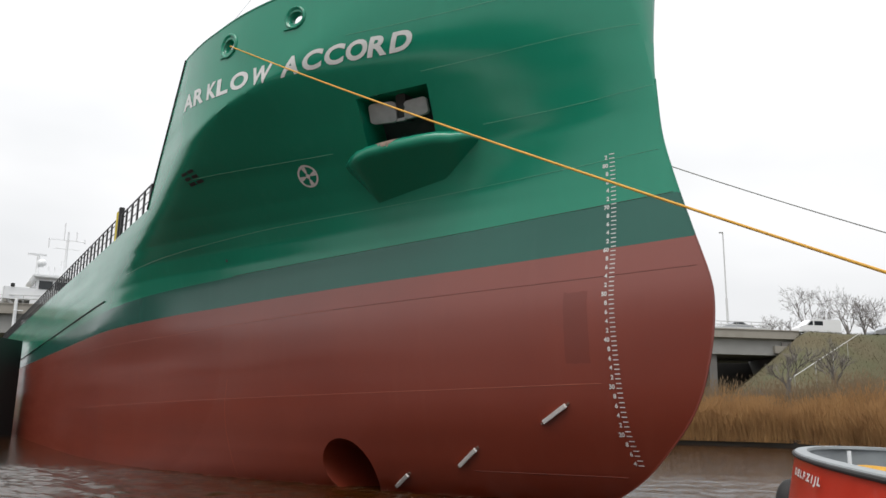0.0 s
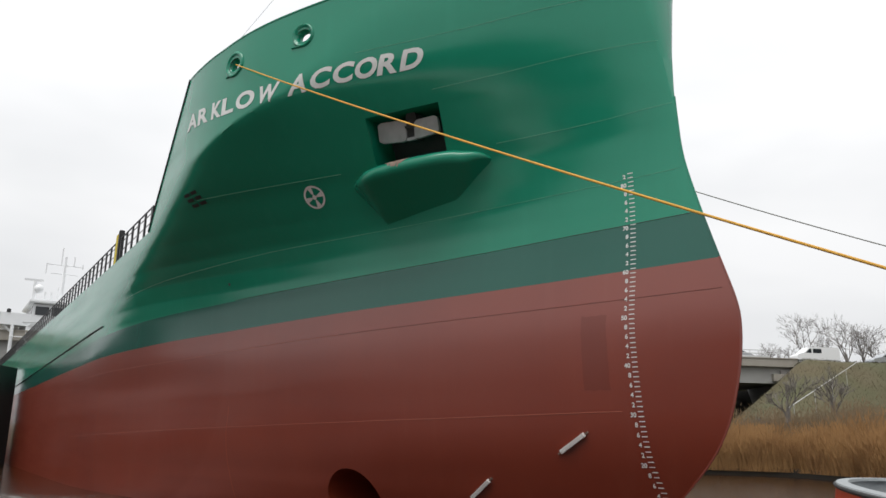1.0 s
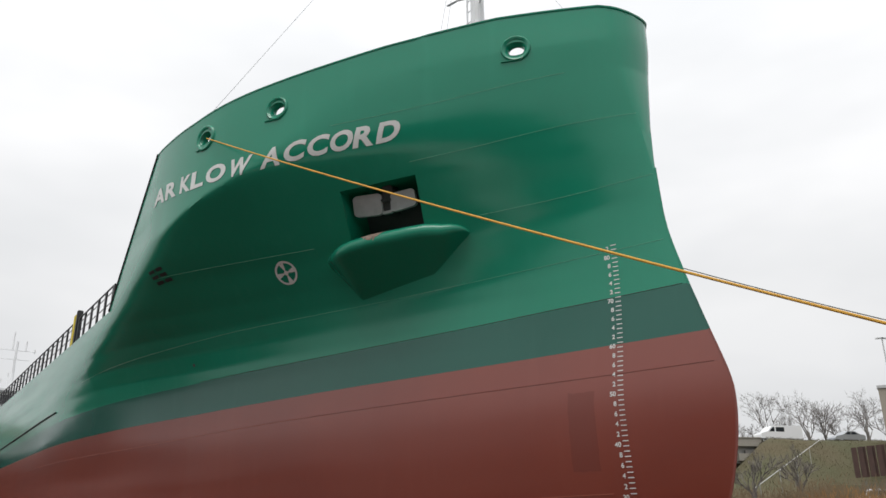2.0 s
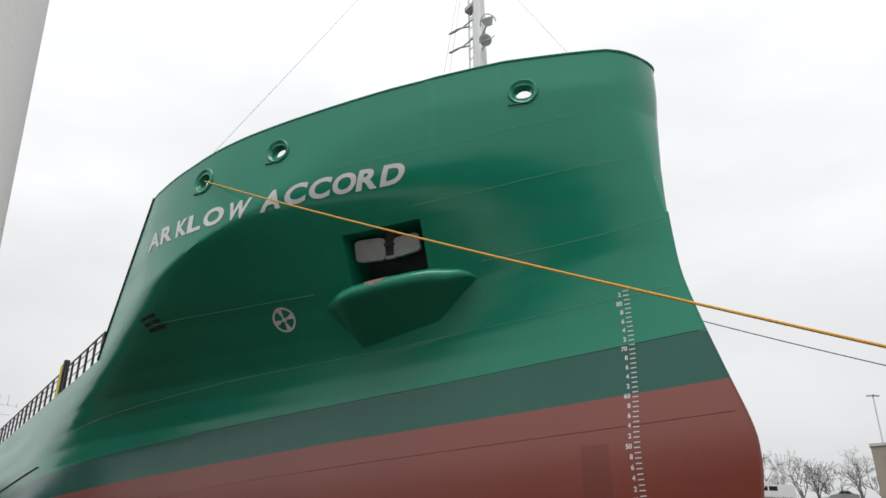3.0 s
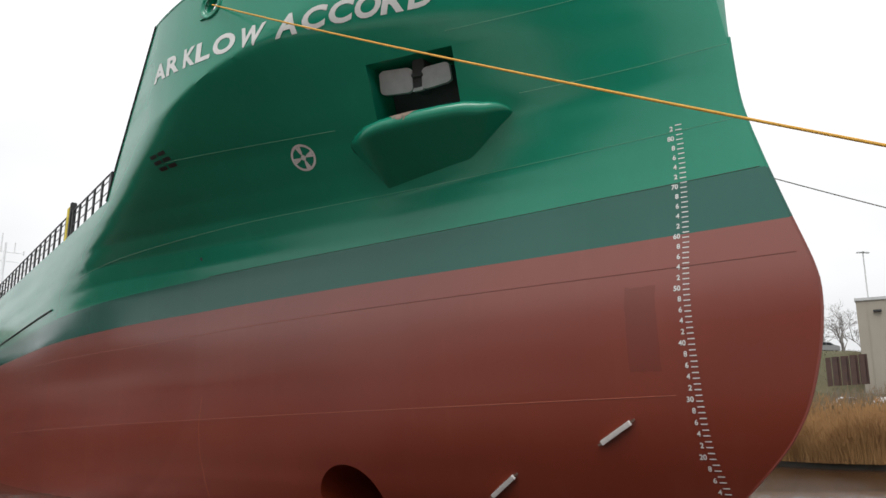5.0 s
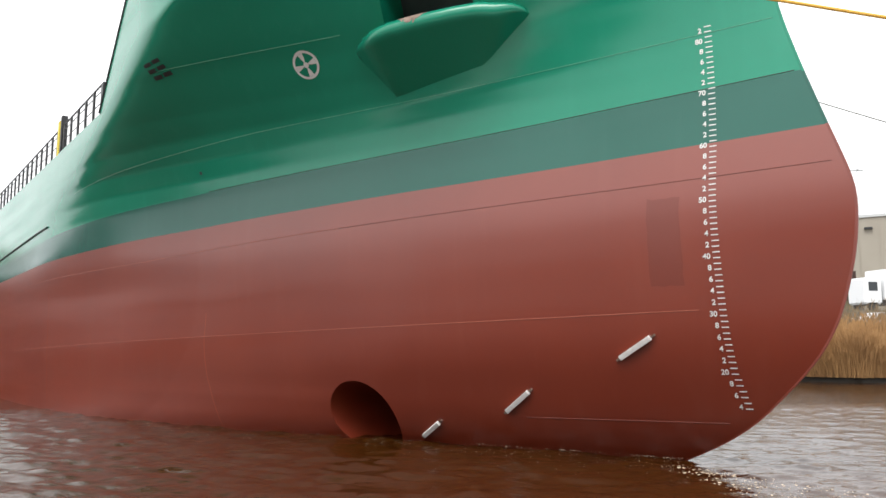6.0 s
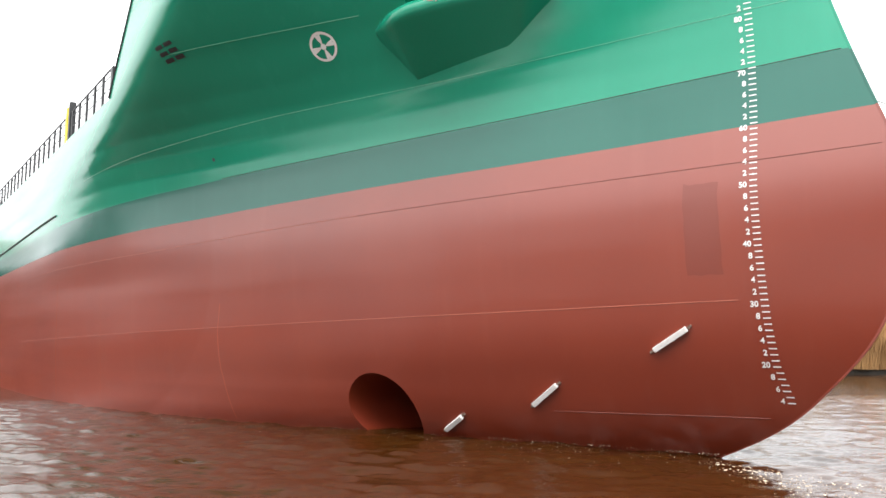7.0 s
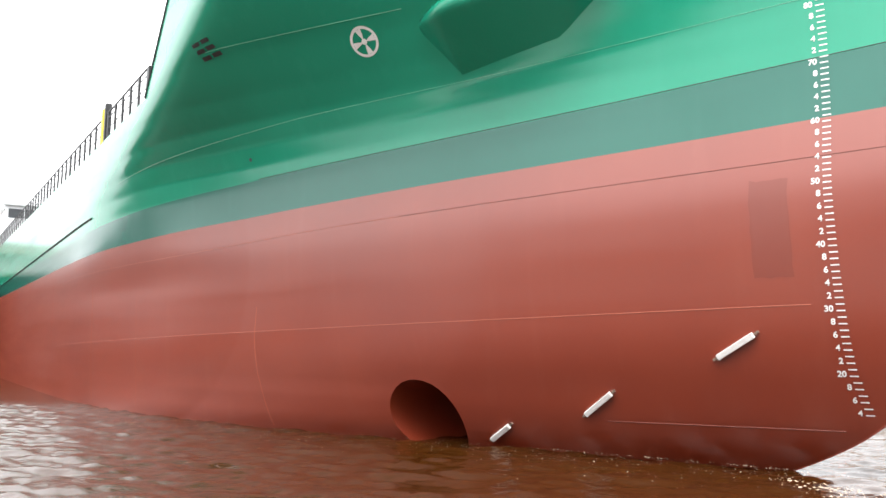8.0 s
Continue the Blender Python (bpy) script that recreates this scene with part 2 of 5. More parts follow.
def text_mesh(body, size, bold=0.0, cell=0.12, shear=0.0, space=1.0):
    """Letters as a flat bmesh, cut into small cells so that they can follow a curved plate."""
    cu = bpy.data.curves.new("letters", "FONT")
    cu.body, cu.size, cu.offset, cu.shear, cu.space_character = body, size, bold, shear, space
    cu.resolution_u = 4
    ob = new("letters", cu)
    me = bpy.data.meshes.new_from_object(ob.evaluated_get(bpy.context.evaluated_depsgraph_get()))
    bpy.data.objects.remove(ob)
    bpy.data.curves.remove(cu)
    bm = bmesh.new()
    bm.from_mesh(me)
    bpy.data.meshes.remove(me)
    xs, ys = [v.co.x for v in bm.verts], [v.co.y for v in bm.verts]
    if cell:
        for ax, vals in ((0, xs), (1, ys)):
            a, b = min(vals), max(vals)
            for k in range(1, int((b - a) / cell) + 1):
                co, no = [0, 0, 0], [0, 0, 0]
                co[ax], no[ax] = a + k * cell, 1
                bmesh.ops.bisect_plane(bm, geom=bm.verts[:] + bm.edges[:] + bm.faces[:], plane_co=co, plane_no=no, dist=1e-5)
    return bm


# ---- the ship: x forward from the stem, y to port, z up from the keel ----
WATER_Z = 0.38
STEM = [(0, -3.7), (0.45, -2.62), (0.73, -2.0), (1.1, -1.36), (1.5, -0.92), (2.1, -0.28), (2.6, 0.1), (3.1, 0.33), (3.9, 0.56), (4.5, 0.64), (5.0, 0.64),
        (5.45, 0.5), (6.2, 0.22), (7.25, -0.15), (8.2, -0.45), (8.7, -0.56), (9.9, -0.66), (11, -0.68), (12.5, -0.64), (13.3, -0.6), (14.3, -0.6)]
ENTRY = [(0, 0.40), (1, 0.36), (3, 0.34), (7, 0.34), (8, 0.37), (9.2, 0.49), (10.6, 0.605), (11.2, 0.68), (12, 0.70), (16, 0.70)]
HALF, AFT = 7.5, -97.0


def line(table, v):
    return float(np.interp(v, [a for a, _ in table], [b for _, b in table]))


def smooth(table, v, w=0.35):
    return (line(table, v - w) + 2 * line(table, v) + line(table, v + w)) / 4


def stem(z):
    return smooth(STEM, z, 0.25)


def blunt(z):
    """How far the rounded fore plate stands back from a sharp stem."""
    return 0.26 * min(max((z - 9.5) / 3, 0), 1)


def half_breadth(x, z):
    s = max(stem(z) - x, 0.0)
    rnd = 0.5 * min(max((z - 9.2) / 4, 0), 1)
    raw = smooth(ENTRY, z, 0.5) * s * (1 + 0.012 * s - 0.0008 * min(max(s - 8, 0), 14) ** 2) + rnd * math.sqrt(s)
    u = min(max((z - 4.0) / 6.5, 0), 1)
    q = 6 + 18 * u * u * (3 - 2 * u)
    # the side below the knuckle falls in a little on its way aft, and comes upright amidships
    w = min(max((z - 5.3) / 3.1, 0), 1)
    raw *= 1 - 0.07 * (1 - w * w * (3 - 2 * w)) * min(max((s - 8) / 7, 0), 1) * (1 - min(max((s - 20) / 7, 0), 1))
    t = raw / HALF
    b = HALF * t / (1 + t ** q) ** (1 / q)
    if z > 8:
        s = max(stem(z) - x, 0.0) if x > -4.5 else -0.64 - x
        t = (0.58 * s + 0.7 * math.sqrt(s)) / 7.6
        c = 7.6 * t / (1 + t ** 9) ** (1 / 9)
        k = 0.02 + 0.4 * min(max((x + 9.2) / 2.5, 0), 1) * min(s / 5, 1)
        h = max(k - abs(b - c), 0) / k
        b = min(b, c) - h * h * k / 4
        d = max(stem(z) - blunt(z) - x, 0.0)
        c = math.sqrt(2.4 * d) + 0.5 * d
        k = 0.12 * min(max((z - 9.5) / 3, 0), 1) + 0.001
        h = max(k - abs(b - c), 0) / k
        b = max(min(b, c) - h * h * k / 4, 0.0)
    return b


def red_line(x):
    return smooth([(-110, 5.5), (-26, 5.5), (-20, 5.58), (-15, 5.7), (-10, 5.88), (-5, 6.0), (0, 6.15), (5, 6.2)], x, 3)


def green_line(x):
    return smooth([(-110, 6.25), (-26, 6.3), (-20, 6.45), (-15, 6.63), (-10, 6.8), (-5, 6.98), (0, 7.2), (5, 7.25)], x, 3)


def top_line(x):
    return line([(-110, 9.15), (-16.9, 9.15), (-13.1, 13.2), (-10.6, 13.25), (-7.9, 13.6), (-5.3, 13.97), (-3, 14.17), (-1.2, 14.12), (-0.7, 13.95), (0, 13.9)], x)


def knuckle(x):
    """Height at which the flare meets the upright upper plating."""
    if x > -7.6:
        return min(knuckle(-7.6) + 0.12 * (x + 7.6), top_line(x) - 1.2)
    if x < -15.5:
        return min(knuckle(-15.5), top_line(x) - 0.2)
    s = -0.64 - x
    t = (0.58 * s + 0.7 * math.sqrt(s)) / 7.6
    c = 7.6 * t / (1 + t ** 9) ** (1 / 9)
    lo, hi = 8.0, 13.0
    for _ in range(30):
        z = (lo + hi) / 2
        d = stem(z) - x
        raw = smooth(ENTRY, z, 0.5) * d * (1 + 0.012 * d) + 0.5 * min(max((z - 9.2) / 4, 0), 1) * math.sqrt(d)
        lo, hi = (z, hi) if raw < c else (lo, z)
    return min(lo, top_line(x) - 0.2)


def on_hull(x, z, out=0.0):
    """A point of the starboard plating, out metres proud of it."""
    e = 0.02
    b = half_breadth(x, z)
    if not out:
        return Vector((x, -b, z))
    n = Vector((-(half_breadth(x + e, z) - half_breadth(x - e, z)) / (2 * e), -1, -(half_breadth(x, z + e) - half_breadth(x, z - e)) / (2 * e))).normalized()
    return Vector((x, -b, z)) + out * n


def frame_at(x, z):
    """The plating's own ways at a point: along it to the bow, up it, and out of it."""
    n = (on_hull(x, z, 1.0) - on_hull(x, z)).normalized()
    along = Vector((0, 0, 1)).cross(n).normalized()
    if along.x < 0:
        along = -along
    up = n.cross(along)
    return along, up if up.z > 0 else -up, n


HEADING = -57.648
SHIP_TIMES = (0, 0.5, 1, 1.5, 2, 2.75, 3.5, 4, 4.5, 5, 5.75, 6.5, 7.25, 8)


def ship_pose(t):
    """The ship comes on along a straight course, gaining a little way."""
    x = 4.9745 + 0.3479 * t + -0.00045 * t * t
    y = 16.3176 + -0.6037 * t + -0.00449 * t * t
    return pose(x + sway(t), y, -WATER_Z, 0, 0, HEADING)


def ship_rows():
    return [(t, ship_pose(t)) for t in SHIP_TIMES]


def cut(bm, centre, outline, reach):
    """A convex opening through the starboard plating, given as an outline of (x, z) round a centre."""
    def near():
        fs = [f for f in bm.faces if f.calc_center_median().y < -0.2 and abs(f.calc_center_median().x - centre[0]) < reach and abs(f.calc_center_median().z - centre[1]) < reach]
        return fs
    k = len(outline)
    for i in range(k):
        a, b = outline[i], outline[(i + 1) % k]
        no = Vector((b[1] - a[1], 0, -(b[0] - a[0]))).normalized()
        fs = near()
        geom = list({v for f in fs for v in f.verts} | {e for f in fs for e in f.edges}) + fs
        bmesh.ops.bisect_plane(bm, geom=geom, plane_co=(a[0], 0, a[1]), plane_no=no, dist=1e-5)
    def inside(c):
        sg = [(outline[(i + 1) % k][0] - outline[i][0]) * (c.z - outline[i][1]) - (outline[(i + 1) % k][1] - outline[i][1]) * (c.x - outline[i][0]) for i in range(k)]
        return all(v > 0 for v in sg) or all(v < 0 for v in sg)
    gone = [f for f in near() if inside(f.calc_center_median())]
    bmesh.ops.delete(bm, geom=gone, context="FACES")


POCKET = [(-7.45, 9.35), (-5.62, 9.4), (-5.215, 10.63), (-6.936, 10.513)]
FAIRLEADS = [(-10.06, 12.6, 0.2, 0.17), (-7.8, 12.81, 0.17, 0.15), (-2.67, 13.25, 0.19, 0.15)]
TUNNEL = (-9.4, 0.88, 0.85)


def ellipse(x, z, rx, rz, n=24):
    return [(x + rx * math.cos(2 * math.pi * k / n), z + rz * math.sin(2 * math.pi * k / n)) for k in range(n)]


def hull_mesh():
    ss = [0, 0.015, 0.05, 0.1, 0.18, 0.28, 0.4]
    while ss[-1] < 19.5:
        ss.append(ss[-1] + (0.085 if 5.5 < ss[-1] < 15 else 0.15))
    while ss[-1] < 96:
        ss.append(ss[-1] + 1.6)
    ss += [12.5, 16.3]
    ss = sorted(ss)
    bm = bmesh.new()
    cols = {1: [], -1: []}
    for s in ss:
        x0 = -0.6 - s
        zr, zg, zt = red_line(x0), green_line(x0), top_line(x0 - 0.26 * math.exp(-s / 2))
        zk = knuckle(x0 - 0.05)
        zs = [zr * k / 34 for k in range(34)] + [zr + (zg - zr) * k / 7 for k in range(7)] + [zg + (zk - zg) * k / 36 for k in range(36)] + [zk + (zt - zk) * k / 36 for k in range(37)]
        for side in (1, -1):
            col = []
            for z in zs:
                x = stem(z) * (1 - s / 97) - s - 0.6 * (s / 97) - blunt(z) * math.exp(-s / 2)
                col.append(bm.verts.new((x, side * half_breadth(x, z), z)))
            cols[side].append(col)
    for side in (1, -1):
        for a, b in zip(cols[side], cols[side][1:]):
            for k in range(len(a) - 1):
                f = bm.faces.new((a[k], a[k + 1], b[k + 1], b[k]) if side == 1 else (a[k], b[k], b[k + 1], a[k + 1]))
                f.material_index = 0 if k < 34 else 1 if k < 41 else 2
    bmesh.ops.remove_doubles(bm, verts=bm.verts, dist=0.004)
    aft = [[c[-1][k] for k in range(len(c[-1]))] for c in (cols[1], cols[-1])]
    for k in range(len(aft[0]) - 1):
        vs = (aft[0][k], aft[0][k + 1], aft[1][k + 1], aft[1][k])
        if all(v.is_valid for v in vs):
            bm.faces.new(vs).material_index = 2
    cut(bm, (-6.2, 10.0), POCKET, 2.2)
    for x, z, rx, rz in FAIRLEADS:
        cut(bm, (x, z), ellipse(x, z, rx + 0.03, rz + 0.03, 16), 0.9)
    cut(bm, (TUNNEL[0], TUNNEL[1]), ellipse(TUNNEL[0], TUNNEL[1], TUNNEL[2], TUNNEL[2], 28), 1.7)
    return bm


ship = tagged(empty("cargo_ship"), "newly painted cargo ship with green topsides and red underwater hull", "ship")
hull = part("hull", hull_mesh(), [RED, DARK, GREEN], ship, "", True, 32)


def strip(points, width, height):
    """A low bead along points with their outward ways."""
    bm = bmesh.new()
    rings = []
    for p, n, up in points:
        rings.append([bm.verts.new(q) for q in (p - up * width / 2, p - up * width / 4 + n * height, p + up * width / 4 + n * height, p + up * width / 2)])
    for a, b in zip(rings, rings[1:]):
        for k in range(3):
            bm.faces.new((a[k], b[k], b[k + 1], a[k + 1]))
    return bm


def seam(x0, x1, zf, width=0.03, height=0.008, step=0.3):
    pts, n = [], max(2, int(abs(x1 - x0) / step))
    for k in range(n + 1):
        x = x0 + (x1 - x0) * k / n
        z = zf(x)
        x = min(x, stem(z) - blunt(z) - 0.03)
        p, q = on_hull(x, z), on_hull(x, z, 1.0)
        pts.append((p + (q - p) * 0.002, (q - p), Vector((0, 0, 1))))
    return strip(pts, width, height)
def in_pocket(a, b, deep):
    """A point of the anchor pocket: a along it to the bow, b up it, both 0 to 1, and metres into the hull."""
    (x0, z0), (x1, z1), (x2, z2), (x3, z3) = POCKET
    x = (x0 * (1 - a) + x1 * a) * (1 - b) + (x3 * (1 - a) + x2 * a) * b
    z = (z0 * (1 - a) + z1 * a) * (1 - b) + (z3 * (1 - a) + z2 * a) * b
    return on_hull(x, z) + deep * Vector((-0.47, 0.87, 0.12))


def pocket():
    """The recess for the anchor: four walls and a back."""
    bm = bmesh.new()
    corners = [(0, 0), (1, 0), (1, 1), (0, 1)]
    n = 6
    for c in range(4):
        (a0, b0), (a1, b1) = corners[c], corners[(c + 1) % 4]
        prev = None
        for k in range(n + 1):
            a, b = a0 + (a1 - a0) * k / n, b0 + (b1 - b0) * k / n
            row = (bm.verts.new(in_pocket(a, b, 0)), bm.verts.new(in_pocket(a, b, 1.1)))
            if prev:
                bm.faces.new((prev[0], row[0], row[1], prev[1]))
            prev = row
    # the back is black in place of the deep shade in the recess
    bm.faces.new([bm.verts.new(in_pocket(a, b, 1.1)) for a, b in corners]).material_index = 1
    bmesh.ops.remove_doubles(bm, verts=bm.verts, dist=0.001)
    return part("anchor_pocket", bm, [GREEN, BLACK], ship, "recess for the anchor, its back coloured black for the shade inside", False)


def slab(outline, deep, thick):
    """A plate with rounded corners, in the pocket's own measures."""
    pts = []
    k = len(outline)
    for i in range(k):
        p, q, r = Vector(outline[i - 1]), Vector(outline[i]), Vector(outline[(i + 1) % k])
        for t in (0.0, 0.5, 1.0):
            a, b = q + (p - q) * 0.14, q + (r - q) * 0.14
            pts.append((a * (1 - t) + b * t) * (0.75 if t == 0.5 else 1.0) + (q * 0.25 if t == 0.5 else Vector((0, 0))))
    bm = bmesh.new()
    front = [bm.verts.new(in_pocket(a, b, deep)) for a, b in pts]
    back = [bm.verts.new(in_pocket(a, b, deep + thick)) for a, b in pts]
    bm.faces.new(front)
    bm.faces.new(back[::-1])
    for i in range(len(pts)):
        j = (i + 1) % len(pts)
        bm.faces.new((front[j], front[i], back[i], back[j]))
    bmesh.ops.recalc_face_normals(bm, faces=bm.faces)
    return bm


def anchor():
    holder = part("anchor", slab([(0.43, 0.52), (0.56, 0.53), (0.61, 1.0), (0.47, 1.0)], 0.32, 0.4), DARKIN, ship, "dark stockless anchor with pale flukes", False)
    part("fluke", slab([(0.04, 0.56), (0.42, 0.51), (0.465, 0.89), (0.075, 0.93)], 0.28, 0.1), STEEL, holder, "pale grey steel fluke", False)
    part("fluke", slab([(0.535, 0.515), (0.885, 0.555), (0.885, 0.86), (0.575, 0.845)], 0.28, 0.1), STEEL, holder, "pale grey steel fluke", False)
    for b in (0.5, 0.72):
        part("pin", slab([(0.405 + b * 0.06, b), (0.53 + b * 0.06, b), (0.53 + b * 0.06, b + 0.05), (0.405 + b * 0.06, b + 0.05)], 0.23, 0.09), STEEL if b < 0.6 else DARKIN, holder, "", False)
    return holder


BOLSTER = ((-8.31, 0.0, 8.95, -8.31, 8.9), (-8.26, 0.07, 9.1, -8.25, 8.78), (-8.17, 0.14, 9.17, -8.18, 8.62), (-8.08, 0.21, 9.2, -8.12, 8.5), (-7.95, 0.31, 9.24, -8.06, 8.37),
           (-7.81, 0.43, 9.26, -8.0, 8.25), (-7.65, 0.56, 9.27, -7.95, 8.15), (-7.52, 0.65, 9.27, -7.92, 8.09), (-7.35, 0.66, 9.3, -7.7, 8.12), (-7.2, 0.65, 9.33, -7.5, 8.15),
           (-6.75, 0.64, 9.37, -7.05, 8.22), (-6.28, 0.62, 9.4, -6.6, 8.29), (-5.85, 0.57, 9.43, -6.2, 8.35), (-5.44, 0.5, 9.45, -5.84, 8.4), (-5.27, 0.45, 9.44, -5.6, 8.54),
           (-5.1, 0.38, 9.42, -5.4, 8.68), (-4.95, 0.31, 9.41, -5.18, 8.83), (-4.84, 0.24, 9.39, -5.0, 8.96), (-4.75, 0.16, 9.35, -4.86, 9.05), (-4.69, 0.09, 9.3, -4.75, 9.12), (-4.66, 0.01, 9.22, -4.66, 9.2))


def lip_point(x, angle, grow=0.0):
    """A point of the bolster's rounded lip over the plating at x; angle 90 is its top, 0 its outermost line."""
    xs = [r[0] for r in BOLSTER]
    out, zt = float(np.interp(x, xs, [r[1] for r in BOLSTER])), float(np.interp(x, xs, [r[2] for r in BOLSTER]))
    al, up, n = frame_at(x, zt)
    o = Vector((n.x, n.y, 0)).normalized()
    r = min(0.2, out * 0.5)
    a = radians(angle)
    return on_hull(x, zt) + o * (out - r + (r + grow) * math.cos(a)) + Vector((0, 0, (r + grow) * math.sin(a) - r))


def bolster():
    """The anchor bolster below the pocket: a rounded lip over a flat underside that runs back into the plating."""
    bm = bmesh.new()
    prev = None
    for x, out, zt, xl, zl in BOLSTER:
        ring = [on_hull(x, zt + 0.02, -0.02)] + [lip_point(x, 90 - 160 * k / 8) for k in range(9)] + [on_hull(xl, zl, -0.01)]
        row = [bm.verts.new(q) for q in ring]
        if prev:
            for k in range(len(row) - 1):
                bm.faces.new((prev[k], prev[k + 1], row[k + 1], row[k]))
        prev = row
    bmesh.ops.recalc_face_normals(bm, faces=bm.faces)
    ob = part("anchor_bolster", bm, GREEN, ship, "broad green anchor bolster with scraped lip", True, 30)
    bm = bmesh.new()
    cols = []
    for i in range(25):
        x = -6.98 + 0.62 * i / 24
        w = 0.3 + 0.7 * math.sin(math.pi * i / 24) * (0.8 + 0.6 * noise.noise((i * 0.9, 3, 0)))
        cols.append([bm.verts.new(lip_point(x, 85 - 100 * w * k / 5 + 10 * noise.noise((i * 1.3, k, 7)), 0.004)) for k in range(6)])
    for a, b in zip(cols, cols[1:]):
        for k in range(5):
            bm.faces.new((a[k], b[k], b[k + 1], a[k + 1]))
    part("scrape", bm, RUST, ob, "scraped bare patch with rust on the lip")
    return ob


def fairlead(x, z, rx, rz):
    """An oval hole with a rounded collar, and a small ledge below it."""
    bm = bmesh.new()
    n, rings = 28, []
    al, up, nn = frame_at(x, z)
    for grow, out in ((1.0, -0.22), (1.0, -0.1), (1.2, -0.03), (1.55, 0.035), (1.75, 0.05), (1.9, 0.035), (1.98, -0.03)):
        ring = []
        for k in range(n):
            a = 2 * math.pi * k / n
            q = al * (rx * grow * math.cos(a)) + up * ((rz if grow < 1.1 else rz * 1.15) * grow * math.sin(a))
            px, pz = x + q.x, z + q.z
            ring.append(bm.verts.new(on_hull(px, pz, out)))
        rings.append(ring)
    for a, b in zip(rings, rings[1:]):
        for k in range(n):
            bm.faces.new((a[k], a[(k + 1) % n], b[(k + 1) % n], b[k]))
    bmesh.ops.recalc_face_normals(bm, faces=bm.faces)
    ob = part("fairlead", bm, GREEN, ship, "green oval mooring hole with rounded collar", True, 50)
    pts = []
    for k in range(9):
        px = x - 0.1 + (0.46 * k / 8 - 0.23) * (1.0 if x < -9 else 0.85)
        p, q = on_hull(px, z - 0.31), on_hull(px, z - 0.31, 1)
        pts.append((p, q - p, Vector((0, 0, 1))))
    part("drip_ledge", strip(pts, 0.03, 0.04), GREEN, ob)


def tunnel():
    x, z, r = TUNNEL
    bm = bmesh.new()
    n = 28
    rings = []
    for d in (0.0, 0.12, 0.5, 1.0):
        ring = []
        for px, pz in ellipse(x, z, r, r, n):
            y = -half_breadth(px, pz)
            ring.append(bm.verts.new((px, y + (-1.2 - y) * d, pz)))
        rings.append(ring)
    for a, b in zip(rings, rings[1:]):
        for k in range(n):
            bm.faces.new((a[k], a[(k + 1) % n], b[(k + 1) % n], b[k]))
    bm.faces.new(rings[-1])
    bmesh.ops.recalc_face_normals(bm, faces=bm.faces)
    bmesh.ops.reverse_faces(bm, faces=bm.faces)
    return part("bow_thruster_tunnel", bm, RED, ship, "round red bow thruster opening")


pocket()
anchor()
bolster()
for f in FAIRLEADS:
    fairlead(*f)
tunnel()

# stem bar, up to the step in the plating
bm = bmesh.new()
prev = None
for k in range(60):
    z = 0.2 + 9.72 * k / 59
    x = stem(z)
    row = [bm.verts.new(p) for p in ((x - 0.035, -0.014, z), (x + 0.008, -0.01, z), (x + 0.008, 0.01, z), (x - 0.035, 0.014, z))]
    if prev:
        for j in range(3):
            f = bm.faces.new((prev[j], row[j], row[j + 1], prev[j + 1]))
            f.material_index = 0 if z < 6.25 else 1 if z < 7.25 else 2
    else:
        bm.faces.new(row)
    prev = row
bm.faces.new(prev[::-1])
bmesh.ops.recalc_face_normals(bm, faces=bm.faces)
part("stem_bar", bm, [RED, DARK, GREEN], ship, "", True, 40)

# weld seams along the plating
SEAMS = (
    (-30, -9.5, [(-30, 4.85), (-25, 4.88), (-17, 4.95), (-11, 5.2), (-5, 5.38), (1, 5.5)], WELD_R), (-9.5, 0.3, [(-30, 4.85), (-25, 4.88), (-17, 4.95), (-11, 5.2), (-5, 5.38), (1, 5.5)], WELD_D), (-30, -1.85, [(-30, 2.4), (-24, 2.53), (-14.7, 2.77), (-8, 2.95), (-1.8, 3.12)], WELD_R),
    (-5.5, -1.75, [(-5.5, 1.07), (-1.7, 1.14)], WELD_D), (-20.5, -0.6, [(-21, 7.38), (-16.4, 7.65), (-12, 7.9), (-7, 8.0), (-2, 8.17), (0, 8.25)], WELD_G),
    (-13.2, -8.4, [(-13, 9.36), (-7, 9.45)], WELD_G), (-4.4, -0.7, [(-5, 9.52), (-2, 9.62), (-0.6, 9.82)], WELD_G), (-5.2, -0.75, [(-6, 10.85), (-3.6, 11.04), (-2, 11.25), (-0.6, 11.3)], WELD_G),
    (-6.5, -1.9, [(-6.5, 12.0), (-4, 12.2), (-2, 12.5)], WELD_G),
)
for x0, x1, heights, mat in SEAMS:
    zf = (lambda h: lambda x: smooth(h, x, 0.8))(heights)
    part("weld_seam", seam(x0, x1, zf, 0.012, 0.004), mat, ship)
part("paint_edge", seam(-14, -0.25, green_line, 0.016, 0.006, 0.12), DARKIN, ship)


def butt(x_at, z0, z1, width=0.03):
    """An upright weld between two strakes."""
    pts = []
    for k in range(15):
        z = z0 + (z1 - z0) * k / 14
        x = x_at(z)
        p, q = on_hull(x, z), on_hull(x, z, 1)
        pts.append((p + (q - p) * 0.004, q - p, frame_at(x, z)[0]))
    part("weld_seam", strip(pts, width, 0.001), WELD_R, ship)


